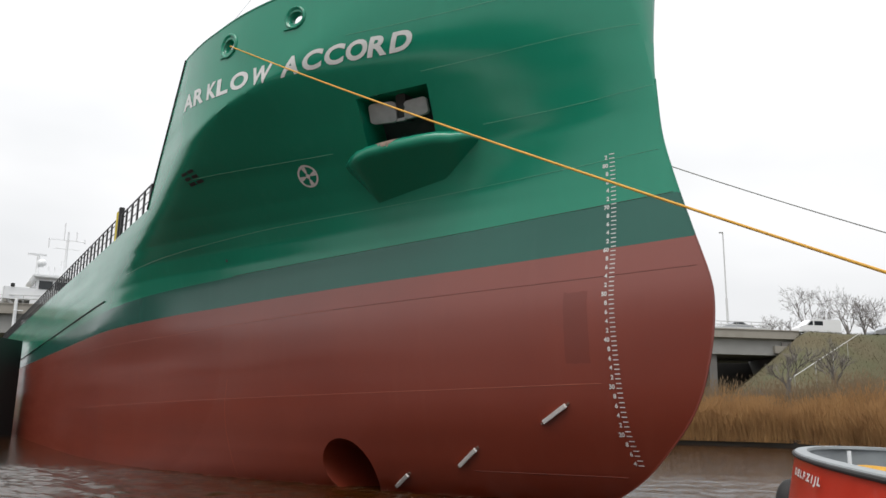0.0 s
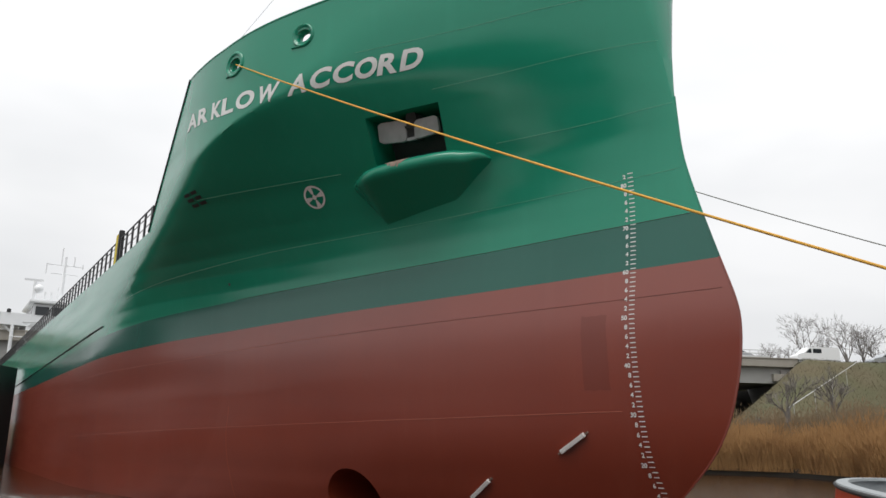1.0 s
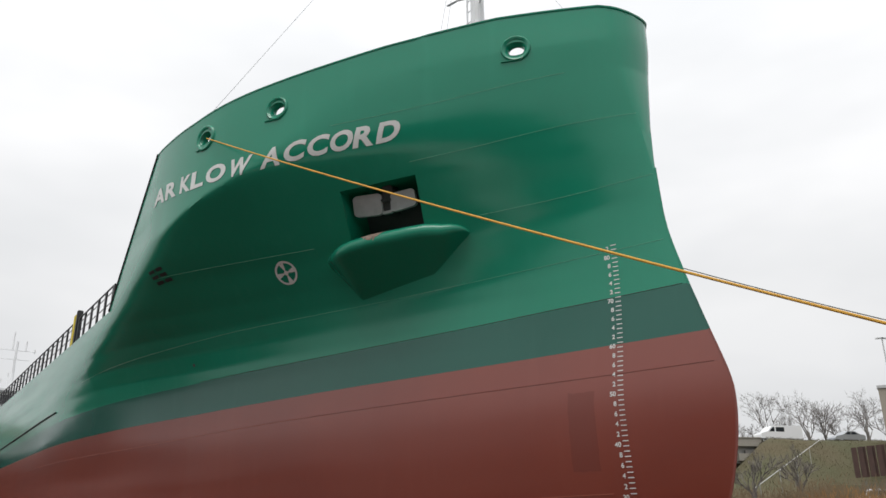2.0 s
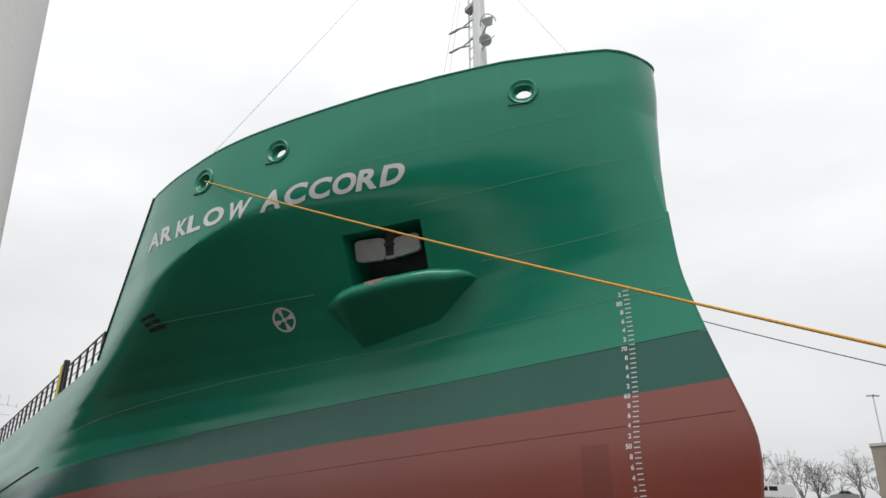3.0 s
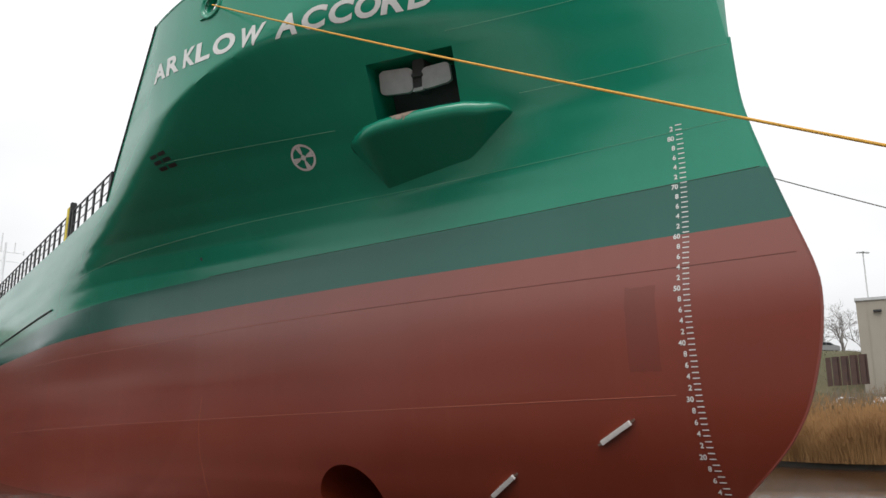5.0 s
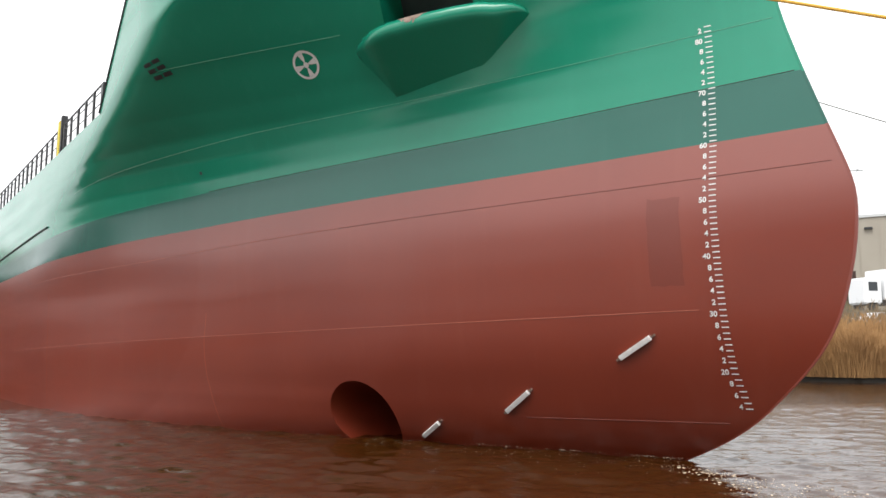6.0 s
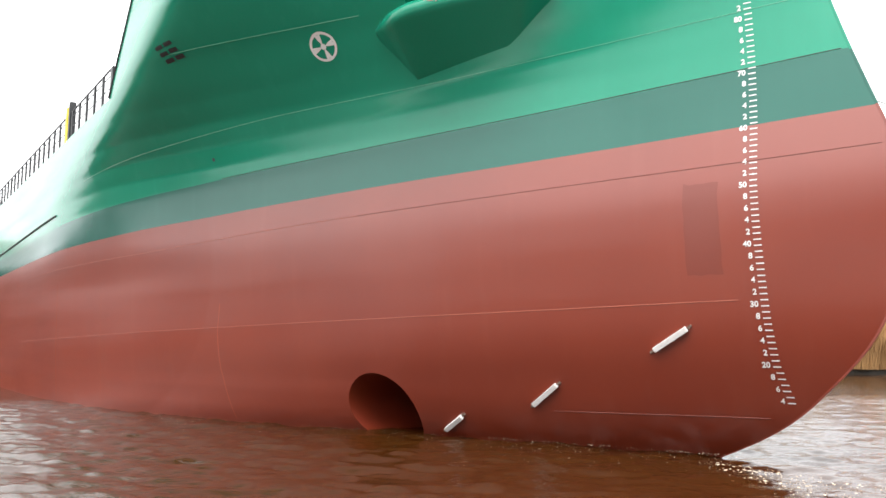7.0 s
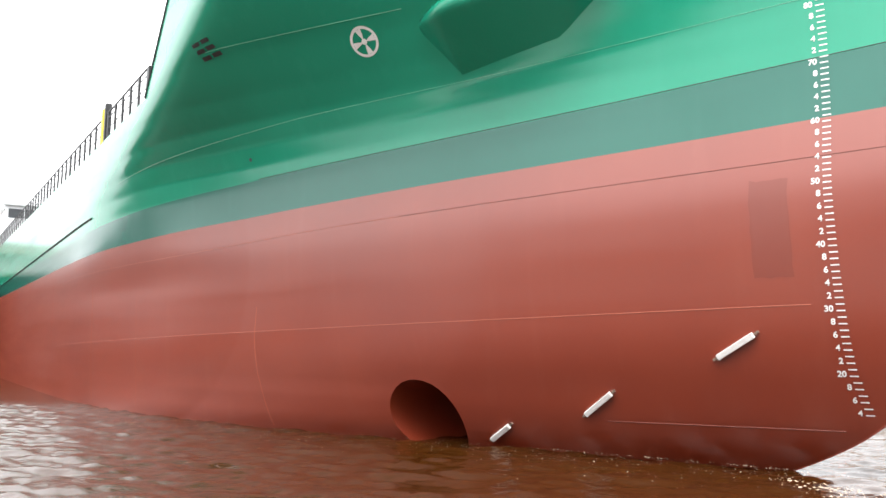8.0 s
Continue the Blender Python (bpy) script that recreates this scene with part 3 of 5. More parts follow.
butt(lambda z: line([(0.5, -13.96), (1.7, -14.2), (2.7, -14.22), (4.5, -13.92)], z), 0.45, 3.4)
for xb, z0, z1, w in ((-20.4, 0.5, 3.9, 0.02), (-24.3, 0.5, 4.4, 0.05), (-31.6, 0.5, 4.9, 0.06), (-39.0, 0.5, 5.2, 0.07), (-47.0, 0.5, 5.3, 0.07)):
    butt((lambda c: lambda z: c)(xb), z0, z1, w)

# rubbing bar along the side
pts = []
for k in range(41):
    x = -24.05 - 72 * k / 40
    z = 6.76 - 0.017 * (-24.05 - x)
    p, q = on_hull(x, z), on_hull(x, z, 1)
    pts.append((p, q - p, Vector((0, 0, 1))))
part("rubbing_bar", strip(pts, 0.06, 0.05), BLACK, ship, "dark rubbing bar")


def lay(bm, x, z, out=0.006):
    """Lays a flat drawing (x to the bow, y up) on the plating at (x, z), true to its own size there."""
    along, up, n = frame_at(x, z)
    for v in bm.verts:
        q = along * v.co.x + up * v.co.y
        v.co = on_hull(x + q.x, z + q.z, out)
    return bm


# the ship's name, letter by letter: bold, wide and leaning to the bow
NAME = (("A", -12.82, -12.02), ("R", -11.97, -11.26), ("K", -11.05, -10.52), ("L", -10.5, -9.96), ("O", -9.88, -9.21), ("W", -9.1, -8.5), ("A", -8.2, -7.74),
        ("C", -7.68, -7.21), ("C", -7.15, -6.7), ("O", -6.66, -6.17), ("R", -6.15, -5.72), ("D", -5.66, -5.19))
NAME_LINE = [(-12.95, 11.4), (-12.0, 11.32), (-11.1, 11.23), (-10.4, 11.17), (-9.8, 11.15), (-9.1, 11.12), (-8.6, 11.13), (-8.17, 11.18), (-7.66, 11.24), (-7.12, 11.3), (-6.63, 11.335), (-6.15, 11.36), (-5.65, 11.385), (-5.2, 11.43)]


def name_letters():
    for ch, x0, x1 in NAME:
        bm = text_mesh(ch, 0.7, 0.026, 0.07)
        xs, ys = [v.co.x for v in bm.verts], [v.co.y for v in bm.verts]
        left, wide, low, tall = min(xs), max(xs) - min(xs), min(ys), max(ys) - min(ys)
        for v in bm.verts:
            a, b = (v.co.x - left) / wide, (v.co.y - low) / tall
            x = x0 + (x1 - x0) * a
            z = smooth(NAME_LINE, x, 0.2) + 0.5 * b
            x += line([(-12.6, 0.0), (-10.4, 0.03), (-7.7, 0.2), (-5, 0.2)], x) * b
            v.co = on_hull(x, z, 0.012)
        part("name_letter", bm, WHITE, ship, "white painted letter of the ship's name", False)


name_letters()


def draught_marks():
    """Numerals every two decimetres, and a tick for each, down the bow."""
    digits = {}
    for d in range(14, 84, 2):
        z = d / 10
        x = line([(1.4, -1.53), (2, -1.61), (3, -1.63), (4, -1.645), (5, -1.665), (6, -1.68), (7, -1.73), (8.3, -1.8)], z)
        word = str(d) if d % 10 == 0 else str(d % 10)
        bm = text_mesh(word, 0.133, 0.004, 0)
        a, b = min(v.co.x for v in bm.verts), max(v.co.x for v in bm.verts)
        for v in bm.verts:
            v.co.x = v.co.x - b + 0.075
        lay(bm, x, z, 0.008)
        part("draught_numeral", bm, WHITE, ship, "", False)
        for dz in (0.0, 0.1):
            bm = bmesh.new()
            bm.faces.new([bm.verts.new(on_hull(x + 0.11 + px, z + dz + pz, 0.008)) for px, pz in ((0, 0), (0.12, 0), (0.115, 0.02), (0, 0.02))])
            part("draught_tick", bm, WHITE, ship, "", False)


draught_marks()

# sign of the bow thruster: a white ring with four blades
bm = bmesh.new()
n = 36
for r0, r1 in ((0.285, 0.345),):
    ring = [[bm.verts.new((r * math.cos(2 * math.pi * k / n), r * math.sin(2 * math.pi * k / n), 0)) for k in range(n)] for r in (r0, r1)]
    for k in range(n):
        bm.faces.new((ring[0][k], ring[1][k], ring[1][(k + 1) % n], ring[0][(k + 1) % n]))
for q in range(4):
    a0 = math.pi / 2 * q + 0.25
    blade = [bm.verts.new((r * math.cos(a0 + d), r * math.sin(a0 + d), 0)) for r, d in ((0.04, 0.0), (0.15, -0.28), (0.29, -0.26), (0.29, 0.26), (0.15, 0.28))]
    bm.faces.new(blade)
bmesh.ops.create_circle(bm, cap_ends=True, radius=0.07, segments=12)
part("thruster_sign", lay(bm, -9.52, 9.02, 0.012), WHITE, ship, "white painted propeller sign", False)

# louvre of short bars, near the shoulder
for r in range(3):
    for c in range(2):
        bm = bmesh.new()
        bm.faces.new([bm.verts.new(on_hull(-13.28 + c * 0.34 + px, 9.22 + r * 0.13 + c * 0.03 + pz, 0.012)) for px, pz in ((0, 0), (0.27, 0.02), (0.29, 0.09), (0.02, 0.07))])
        part("louvre_slot", bm, BLACK, ship, "", False)

# darker touch-up patch on the red plating
bm = bmesh.new()
gx, gz = 5, 8
grid = [[bm.verts.new(on_hull(-2.62 + 0.57 * i / gx + random.uniform(-0.015, 0.015), 3.55 + 1.6 * j / gz + random.uniform(-0.02, 0.02), 0.004)) for j in range(gz + 1)] for i in range(gx + 1)]
for i in range(gx):
    for j in range(gz):
        bm.faces.new((grid[i][j], grid[i + 1][j], grid[i + 1][j + 1], grid[i][j + 1]))
bmesh.ops.recalc_face_normals(bm, faces=bm.faces)
part("touch_up_patch", bm, REDPATCH, ship, "darker red touched-up patch")

# sacrificial anodes on the bow
for (xa, za), (xb, zb) in (((-3.32, 2.28), (-2.72, 2.65)), ((-5.86, 1.19), (-5.28, 1.6)), ((-8.05, 0.56), (-7.52, 0.87))):
    a, b = on_hull(xa, za, 0.045), on_hull(xb, zb, 0.045)
    d = (b - a)
    y = (on_hull(xa, za, 1) - on_hull(xa, za)).normalized()
    x = d.normalized()
    z = x.cross(y)
    m = Matrix((x, y, z)).transposed().to_4x4()
    m.translation = (a + b) / 2
    ob = part("anode", box(bmesh.new(), (-d.length / 2, -0.04, -0.05), (d.length / 2, 0.045, 0.05), m, 0.009), ZINC, ship, "pale cast zinc anode welded to the hull")
    for e, p in ((1, b), (-1, a)):
        part("weld_lug", box(bmesh.new(), (-0.05, -0.03, -0.02), (0.05, 0.0, 0.02), Matrix.Translation(p + x * 0.05 * e - y * 0.01) @ m.to_3x3().to_4x4(), 0.005), RUST, ob, "rusty welding lug")

# drain hole
bm = bmesh.new()
bmesh.ops.create_circle(bm, cap_ends=True, radius=0.05, segments=10)
part("drain_hole", lay(bm, -14.15, 7.18, 0.008), BLACK, ship, "", False)

# decks, bulwark cap and railing
bm = bmesh.new()
prev = None
for k in range(40):
    x = -0.95 - 12.9 * k / 39
    b = half_breadth(x, 12.0) - 0.03
    row = [bm.verts.new((x, -b, 11.9)), bm.verts.new((x, b, 11.9))]
    if prev:
        bm.faces.new((prev[0], prev[1], row[1], row[0]))
    prev = row
part("forecastle_deck", bm, DARKIN, ship)
bm = box(bmesh.new(), (-96.5, -7.4, 8.85), (-16.5, 7.4, 9.0))
part("main_deck", bm, DARKIN, ship)
bm = box(bmesh.new(), (-13.95, -5.2, 9.0), (-13.85, 5.2, 11.88))
part("forecastle_bulkhead", bm, SHIPWHITE, ship)
cap = [(x, -half_breadth(x, top_line(x)) * 0.998, top_line(x)) for x in [-0.87 - 12.23 * (k / 60) ** 2 for k in range(60, -1, -1)]]
part("bulwark_cap", tube(bmesh.new(), cap + [(x, -y, z) for x, y, z in reversed(cap)], 0.035, 6), GREEN, ship)
for side in (-1, 1):
    bm = bmesh.new()
    tube(bm, [(x, side * 7.49, top_line(x) + 0.02) for x in (-13.1, -14.4, -15.6, -16.9)], 0.05, 6)
    part("bulwark_end", bm, BLACK, ship, "black edge of the bulwark end")


def railing(side):
    rail = part("railing", tube(bmesh.new(), [(-16.9, side * 7.42, 10.1), (-50, side * 7.42, 10.1), (-88, side * 7.42, 10.1)], 0.03, 6), BLACK, ship, "black deck railing")
    for h in (9.55, 9.9):
        part("rail", tube(bmesh.new(), [(-16.9, side * 7.42, h), (-88, side * 7.42, h)], 0.016, 5), BLACK, rail)
    k, x = 0, -17.0
    while x > -88:
        wide = 0.13 if k % 6 else 0.24
        part("post", box(bmesh.new(), (x - wide / 2, side * 7.42 - 0.03, 9.15), (x + wide / 2, side * 7.42 + 0.03, 10.1), None, 0.0), BLACK, rail)
        x -= 1.05
        k += 1


for side in (-1, 1):
    railing(side)
part("deck_box", box(bmesh.new(), (-23.05, -7.5, 9.1), (-22.75, -7.3, 10.35), None, 0.02), YELLOW, ship, "yellow painted upright locker")
part("deck_post", box(bmesh.new(), (-22.6, -7.5, 9.1), (-22.4, -7.3, 10.45), None, 0.02), BLACK, ship)


def foremast():
    mast = part("foremast", tube(bmesh.new(), [(-6.82, 0, 11.9), (-6.85, 0, 17), (-6.95, 0, 26)], [0.21, 0.2, 0.16], 14), SHIPWHITE, ship, "white tubular foremast")
    for dx in (-0.24, -0.46):
        part("ladder_stile", tube(bmesh.new(), [(dx - 6.88, -0.05, 12), (dx - 6.88, -0.05, 26)], 0.03, 6), SHIPWHITE, mast)
    for k in range(34):
        part("rung", tube(bmesh.new(), [(-7.12, -0.05, 12.3 + 0.4 * k), (-7.34, -0.05, 12.3 + 0.4 * k)], 0.018, 5), SHIPWHITE, mast)
    for z in (18.45, 19.2, 20.7, 21.9):
        part("ladder_hoop", tube(bmesh.new(), [(-7.1, -0.1, z + 0.12), (-7.5, -0.12, z + 0.1), (-7.98, -0.3, z + 0.02), (-8.0, -0.36, z), (-7.9, -0.4, z - 0.05), (-7.4, -0.42, z - 0.2), (-7.1, -0.2, z - 0.2)], 0.028, 6), STEEL, mast, "steel ladder hoop")
    part("clamp", box(bmesh.new(), (-7.42, -0.2, 19.72), (-6.95, 0.1, 19.95), None, 0.05), STEEL, mast, "grey steel clamp round mast and ladder")
    for z, x, tip in ((18.5, -6.15, 35), (17.95, -6.25, 145)):
        at = pose(x, -0.25, z, tip, 0, 25)
        bm = bmesh.new()
        bmesh.ops.create_cone(bm, cap_ends=True, segments=16, radius1=0.11, radius2=0.2, depth=0.22, matrix=at)
        lamp = part("floodlight", bm, LIGHTGREY, mast, "round grey deck floodlight")
        bm = bmesh.new()
        bmesh.ops.create_cone(bm, cap_ends=True, segments=16, radius1=0.18, radius2=0.18, depth=0.02, matrix=at @ Matrix.Translation((0, 0, 0.125)))
        part("lens", bm, SHIPWHITE, lamp)
        part("yoke", tube(bmesh.new(), [at @ Vector((0.26 * math.cos(a), 0, 0.3 * math.sin(a) - 0.05)) for a in [math.pi * k / 10 for k in range(11)]], 0.018, 5), STEEL, lamp)
        part("bracket", tube(bmesh.new(), [(-6.8, 0, z - 0.05), (x, -0.25, z)], 0.03, 6), STEEL, lamp)
    for a, b in (((-7.1, 0, 25.5), (-12.6, -7.0, 13.4)), ((-7.0, 0, 22.0), (-2.2, -0.3, 14.15)), ((-7.1, 0.1, 24.5), (-8.6, -1.2, 12)), ((-7.1, 0.1, 24.5), (-8.3, -1.0, 12)), ((-7.0, 0.1, 24.5), (-6.0, -0.9, 12)), ((-7.0, 0.1, 24.5), (-5.7, -0.7, 12))):
        part("stay", tube(bmesh.new(), [a, b], 0.007, 5), STEEL, mast, "thin wire stay")


foremast()


def superstructure():
    """The white accommodation block right aft, with bridge wings and masts."""
    block = part("deckhouse", box(bmesh.new(), (-96, -6.2, 9), (-85.5, 6.2, 11.7), None, 0.05), SHIPWHITE, ship, "white accommodation block with a bridge on top")
    part("upper_deckhouse", box(bmesh.new(), (-95, -5.4, 11.7), (-86, 5.4, 14.1), None, 0.05), SHIPWHITE, block)
    part("wheelhouse", box(bmesh.new(), (-94, -5.0, 14.1), (-86, 5.0, 16.5), None, 0.08), SHIPWHITE, block)
    part("wheelhouse_roof", box(bmesh.new(), (-94.5, -5.4, 16.5), (-85.5, 5.4, 16.9), None, 0.1), SHIPWHITE, block)
    for side in (-1, 1):
        a, b = min(side * 5, side * 8), max(side * 5, side * 8)
        wing = part("bridge_wing", box(bmesh.new(), (-90, a, 14.0), (-86.2, b, 14.25)), SHIPWHITE, block)
        part("wing_bulwark", box(bmesh.new(), (-86.3, a, 14.25), (-86.2, b, 15.3)), SHIPWHITE, wing)
        part("wing_side", box(bmesh.new(), (-90, side * 8 - 0.05, 14.25), (-86.2, side * 8 + 0.05, 15.3)), SHIPWHITE, wing)
        part("wing_strut", tube(bmesh.new(), [(-86.6, side * 7.6, 14.0), (-86.6, side * 5.4, 12.2)], 0.12, 8), SHIPWHITE, wing)
        part("wing_lamp", box(bmesh.new(), (-86.5, side * 7.2 - 0.2, 15.3), (-86.1, side * 7.2 + 0.2, 15.7), None, 0.05), BLACK, wing)
        deck_rail = part("deck_rail", tube(bmesh.new(), [(-85.6, side * 6.9, 12.7), (-85.6, side * 0.5, 12.7)], 0.05, 6), SHIPWHITE, block)
        for k in range(6):
            part("stanchion", tube(bmesh.new(), [(-85.6, side * (0.7 + 1.2 * k), 11.7), (-85.6, side * (0.7 + 1.2 * k), 12.7)], 0.04, 5), SHIPWHITE, deck_rail)
        part("stair_post", tube(bmesh.new(), [(-85.8, side * 6.7, 9), (-85.8, side * 6.7, 14)], 0.18, 8), SHIPWHITE, block)
    for k in range(6):
        y = -4.7 + 1.6 * k
        part("bridge_window", box(bmesh.new(), (-86.02, y, 15.25), (-85.95, y + 1.35, 16.2), None, 0.0), GLASS, block, "dark bridge window")
    for k in range(4):
        part("side_window", box(bmesh.new(), (-93 + k * 1.8, -5.04, 15.25), (-91.6 + k * 1.8, -4.98, 16.2)), GLASS, block, "dark bridge window")
    for zz, xx in ((10.2, -85.5), (12.5, -86.0)):
        for k in range(4):
            part("cabin_window", box(bmesh.new(), (xx - 0.03, -4.4 + 2.5 * k, zz), (xx + 0.04, -3.7 + 2.5 * k, zz + 0.65)), GLASS, block)
    part("radar_mast", tube(bmesh.new(), [(-87, -2.2, 16.9), (-87, -2.2, 22.2)], [0.2, 0.1], 8), SHIPWHITE, block)
    for z, w in ((21.2, 1.9), (20.2, 1.4)):
        part("yard", tube(bmesh.new(), [(-87, -2.2 - w, z), (-87, -2.2 + w, z)], 0.05, 6), SHIPWHITE, block)
    for y, z0, z1 in ((-2.6, 21.2, 23.2), (-1.3, 21.2, 22.3), (-4.1, 21.3, 20.1), (-0.4, 21.0, 21.5), (-2.6, 18.2, 18.7), (-2.6, 17.4, 17.9)):
        part("aerial", tube(bmesh.new(), [(-87, y, z0), (-87, y, z1)], 0.07, 5), SHIPWHITE, block)
    part("radar_post", tube(bmesh.new(), [(-86.6, -5.0, 16.9), (-86.6, -5.0, 19.0)], 0.18, 8), SHIPWHITE, block)
    part("radar_bar", box(bmesh.new(), (-86.7, -6.1, 19.05), (-86.5, -4.2, 19.25)), SHIPWHITE, block)
    bm = bmesh.new()
    bmesh.ops.create_uvsphere(bm, u_segments=16, v_segments=10, radius=0.5, matrix=Matrix.Translation((-86.6, -4.6, 18.2)))
    part("satellite_dome", bm, SHIPWHITE, block)
    for y in (-3.9, -3.3, -1.2, 0.4):
        part("whip_aerial", tube(bmesh.new(), [(-86.4, y, 16.9), (-86.4, y, 17.9)], 0.09, 6), SHIPWHITE, block)
    part("lifebuoy", tube(bmesh.new(), [(-85.4, -5.4 + 0.4 * math.cos(a), 10.3 + 0.4 * math.sin(a)) for a in [2 * math.pi * k / 16 for k in range(16)]], 0.12, 6, True), ORANGE, block, "orange lifebuoy")


superstructure()


# ---- ropes ----
def rope(name, sag, length, radius, mat, label):
    """A towing rope that leads from the ship's bow to a tug out ahead; built along x from its ship's end."""
    pts = [(s, 0, sag * s * s) for s in [length * k / 60 for k in range(61)]]
    return tagged(part(name, tube(bmesh.new(), pts, radius, 10), mat), label, "rope")


tow_rope = rope("tow_rope", 0.001, 40, 0.018, ROPE_Y, "taut yellow tow rope led from the ship's bow")
thin_rope = rope("mooring_rope", 0.00249, 36, 0.018, ROPE_G, "thin grey rope led from the far side of the bow")
# seconds, how far the rope points down and how far it turns to port, in degrees
TOW_AIM = [(0, 28.32, 6.86), (2, 28.23, 6.97), (3.5, 28.15, 7.04), (4.5, 28.42, 7.05), (5, 28.58, 7.02), (8, 28.4, 7.0)]
THIN_AIM = [(0, 29.35, 11), (2, 28.29, 11), (3.5, 27.88, 11), (4.5, 28.75, 11), (5, 29.24, 11), (6.5, 31.71, 11), (8, 33.2, 11)]


def rope_rows(start, aim):
    return [(t, ship_pose(t) @ pose(*start, 0, line([(a, b) for a, b, _ in aim], t), line([(a, c) for a, _, c in aim], t))) for t in SHIP_TIMES]


# ---- water, bank and distance ----
BRUSH = grain("brown_brushwood", (0.13, 0.09, 0.05), (0.24, 0.17, 0.1), 0.8, (0.8, 1))
bm = bmesh.new()
R = 2500
bm.faces.new([bm.verts.new(p) for p in ((-R, -R, -3), (R, -R, -3), (R, R, -3), (-R, R, -3))])
ground = tagged(part("ground", bm, SOIL, None, "", False), "dark canal bed and flat land beyond", "ground", kind="structure")


def water_sheet():
    """Flat water far out, and a sheet of real ripples round the ship's bow."""
    step, x0, y0, nx, ny = 0.075, -19.0, -2.0, 570, 440
    xs, ys = x0 + step * np.arange(nx), y0 + step * np.arange(ny)
    gx, gy = np.meshgrid(xs, ys, indexing="ij")
    gen = np.random.RandomState(7)
    h = np.zeros_like(gx)
    for k in range(60):
        wave = gen.uniform(0.22, 0.7) if k % 3 else gen.uniform(0.6, 1.9)
        a = radians(gen.normal(75, 32))
        kx, ky = math.cos(a) * 2 * math.pi / wave, math.sin(a) * 2 * math.pi / wave
        drift = 0.8 * np.sin(gx * gen.uniform(0.15, 0.5) + gy * gen.uniform(0.15, 0.5) + gen.uniform(0, 6))
        h += 0.0046 * wave ** 0.9 * np.sin(kx * gx + ky * gy + drift + gen.uniform(0, 6.3))
    edge = np.minimum.reduce([gx - xs[0], xs[-1] - gx, gy - ys[0], ys[-1] - gy])
    h *= np.clip(edge / 3.0, 0, 1)
    h *= 1 - 0.62 * np.clip((gy - 13) / 9.0, 0, 1) * np.clip((gx - 1) / 5.0, 0, 1)
    verts = np.stack([gx, gy, h], -1).reshape(-1, 3)
    idx = np.arange(nx * ny).reshape(nx, ny)
    faces = np.stack([idx[:-1, :-1], idx[1:, :-1], idx[1:, 1:], idx[:-1, 1:]], -1).reshape(-1, 4).tolist()
    n = len(verts)
    lo, hi = (xs[0], ys[0]), (xs[-1], ys[-1])
    ring = [(-900, -300), (900, -300), (900, 90), (-900, 90), lo, (hi[0], lo[1]), hi, (lo[0], hi[1])]
    far = np.array([(a, b, 0.0) for a, b in ring])
    faces += [[n + a, n + b, n + c, n + d] for a, b, c, d in ((0, 1, 5, 4), (1, 2, 6, 5), (2, 3, 7, 6), (3, 0, 4, 7))]
    me = bpy.data.meshes.new("water")
    me.from_pydata(np.vstack([verts, far]).tolist(), [], faces)
    me.materials.append(WATER)
    me.polygons.foreach_set("use_smooth", [True] * len(me.polygons))
    return tagged(new("water", me), "brown rippled canal water", "water", kind="structure")


water = water_sheet()


def polar(az, dist, z=0.0):
    return Vector((dist * math.sin(radians(az)), dist * math.cos(radians(az)), z))


def bank_d(az):
    """How far the water's far edge lies on a bearing: the shore bends towards the quay."""
    if az < 15:
        return 66.5 / math.cos(radians(az))
    if az > 31:
        return 48.0 / math.cos(radians(az))
    return smooth([(13, 68.4), (15, 68.8), (19.5, 68.3), (23, 67), (25, 62), (28, 57), (31, 56), (33, 56.5)], az, 1.0)


def bank_y(x):
    return 56.5 + 0.12 * x


bm = bmesh.new()
prev = None
for k in range(150):
    az = -72 + 144 * k / 149
    row = [bm.verts.new(polar(az, bank_d(az) + d, z)) for d, z in ((0, -1.5), (0.05, 0.5 + random.uniform(-0.1, 0.1)), (0.6, 0.8), (3, 1.2), (14, 3.3), (400, 3.6))]
    if prev:
        for j in range(5):
            bm.faces.new((prev[j], row[j], row[j + 1], prev[j + 1])).material_index = 0 if j < 3 else 1
    prev = row
bmesh.ops.recalc_face_normals(bm, faces=bm.faces)
tagged(part("bank", bm, [SOIL, GRASS], None, "", True), "dark earthen canal bank below the reeds", "bank", kind="structure")


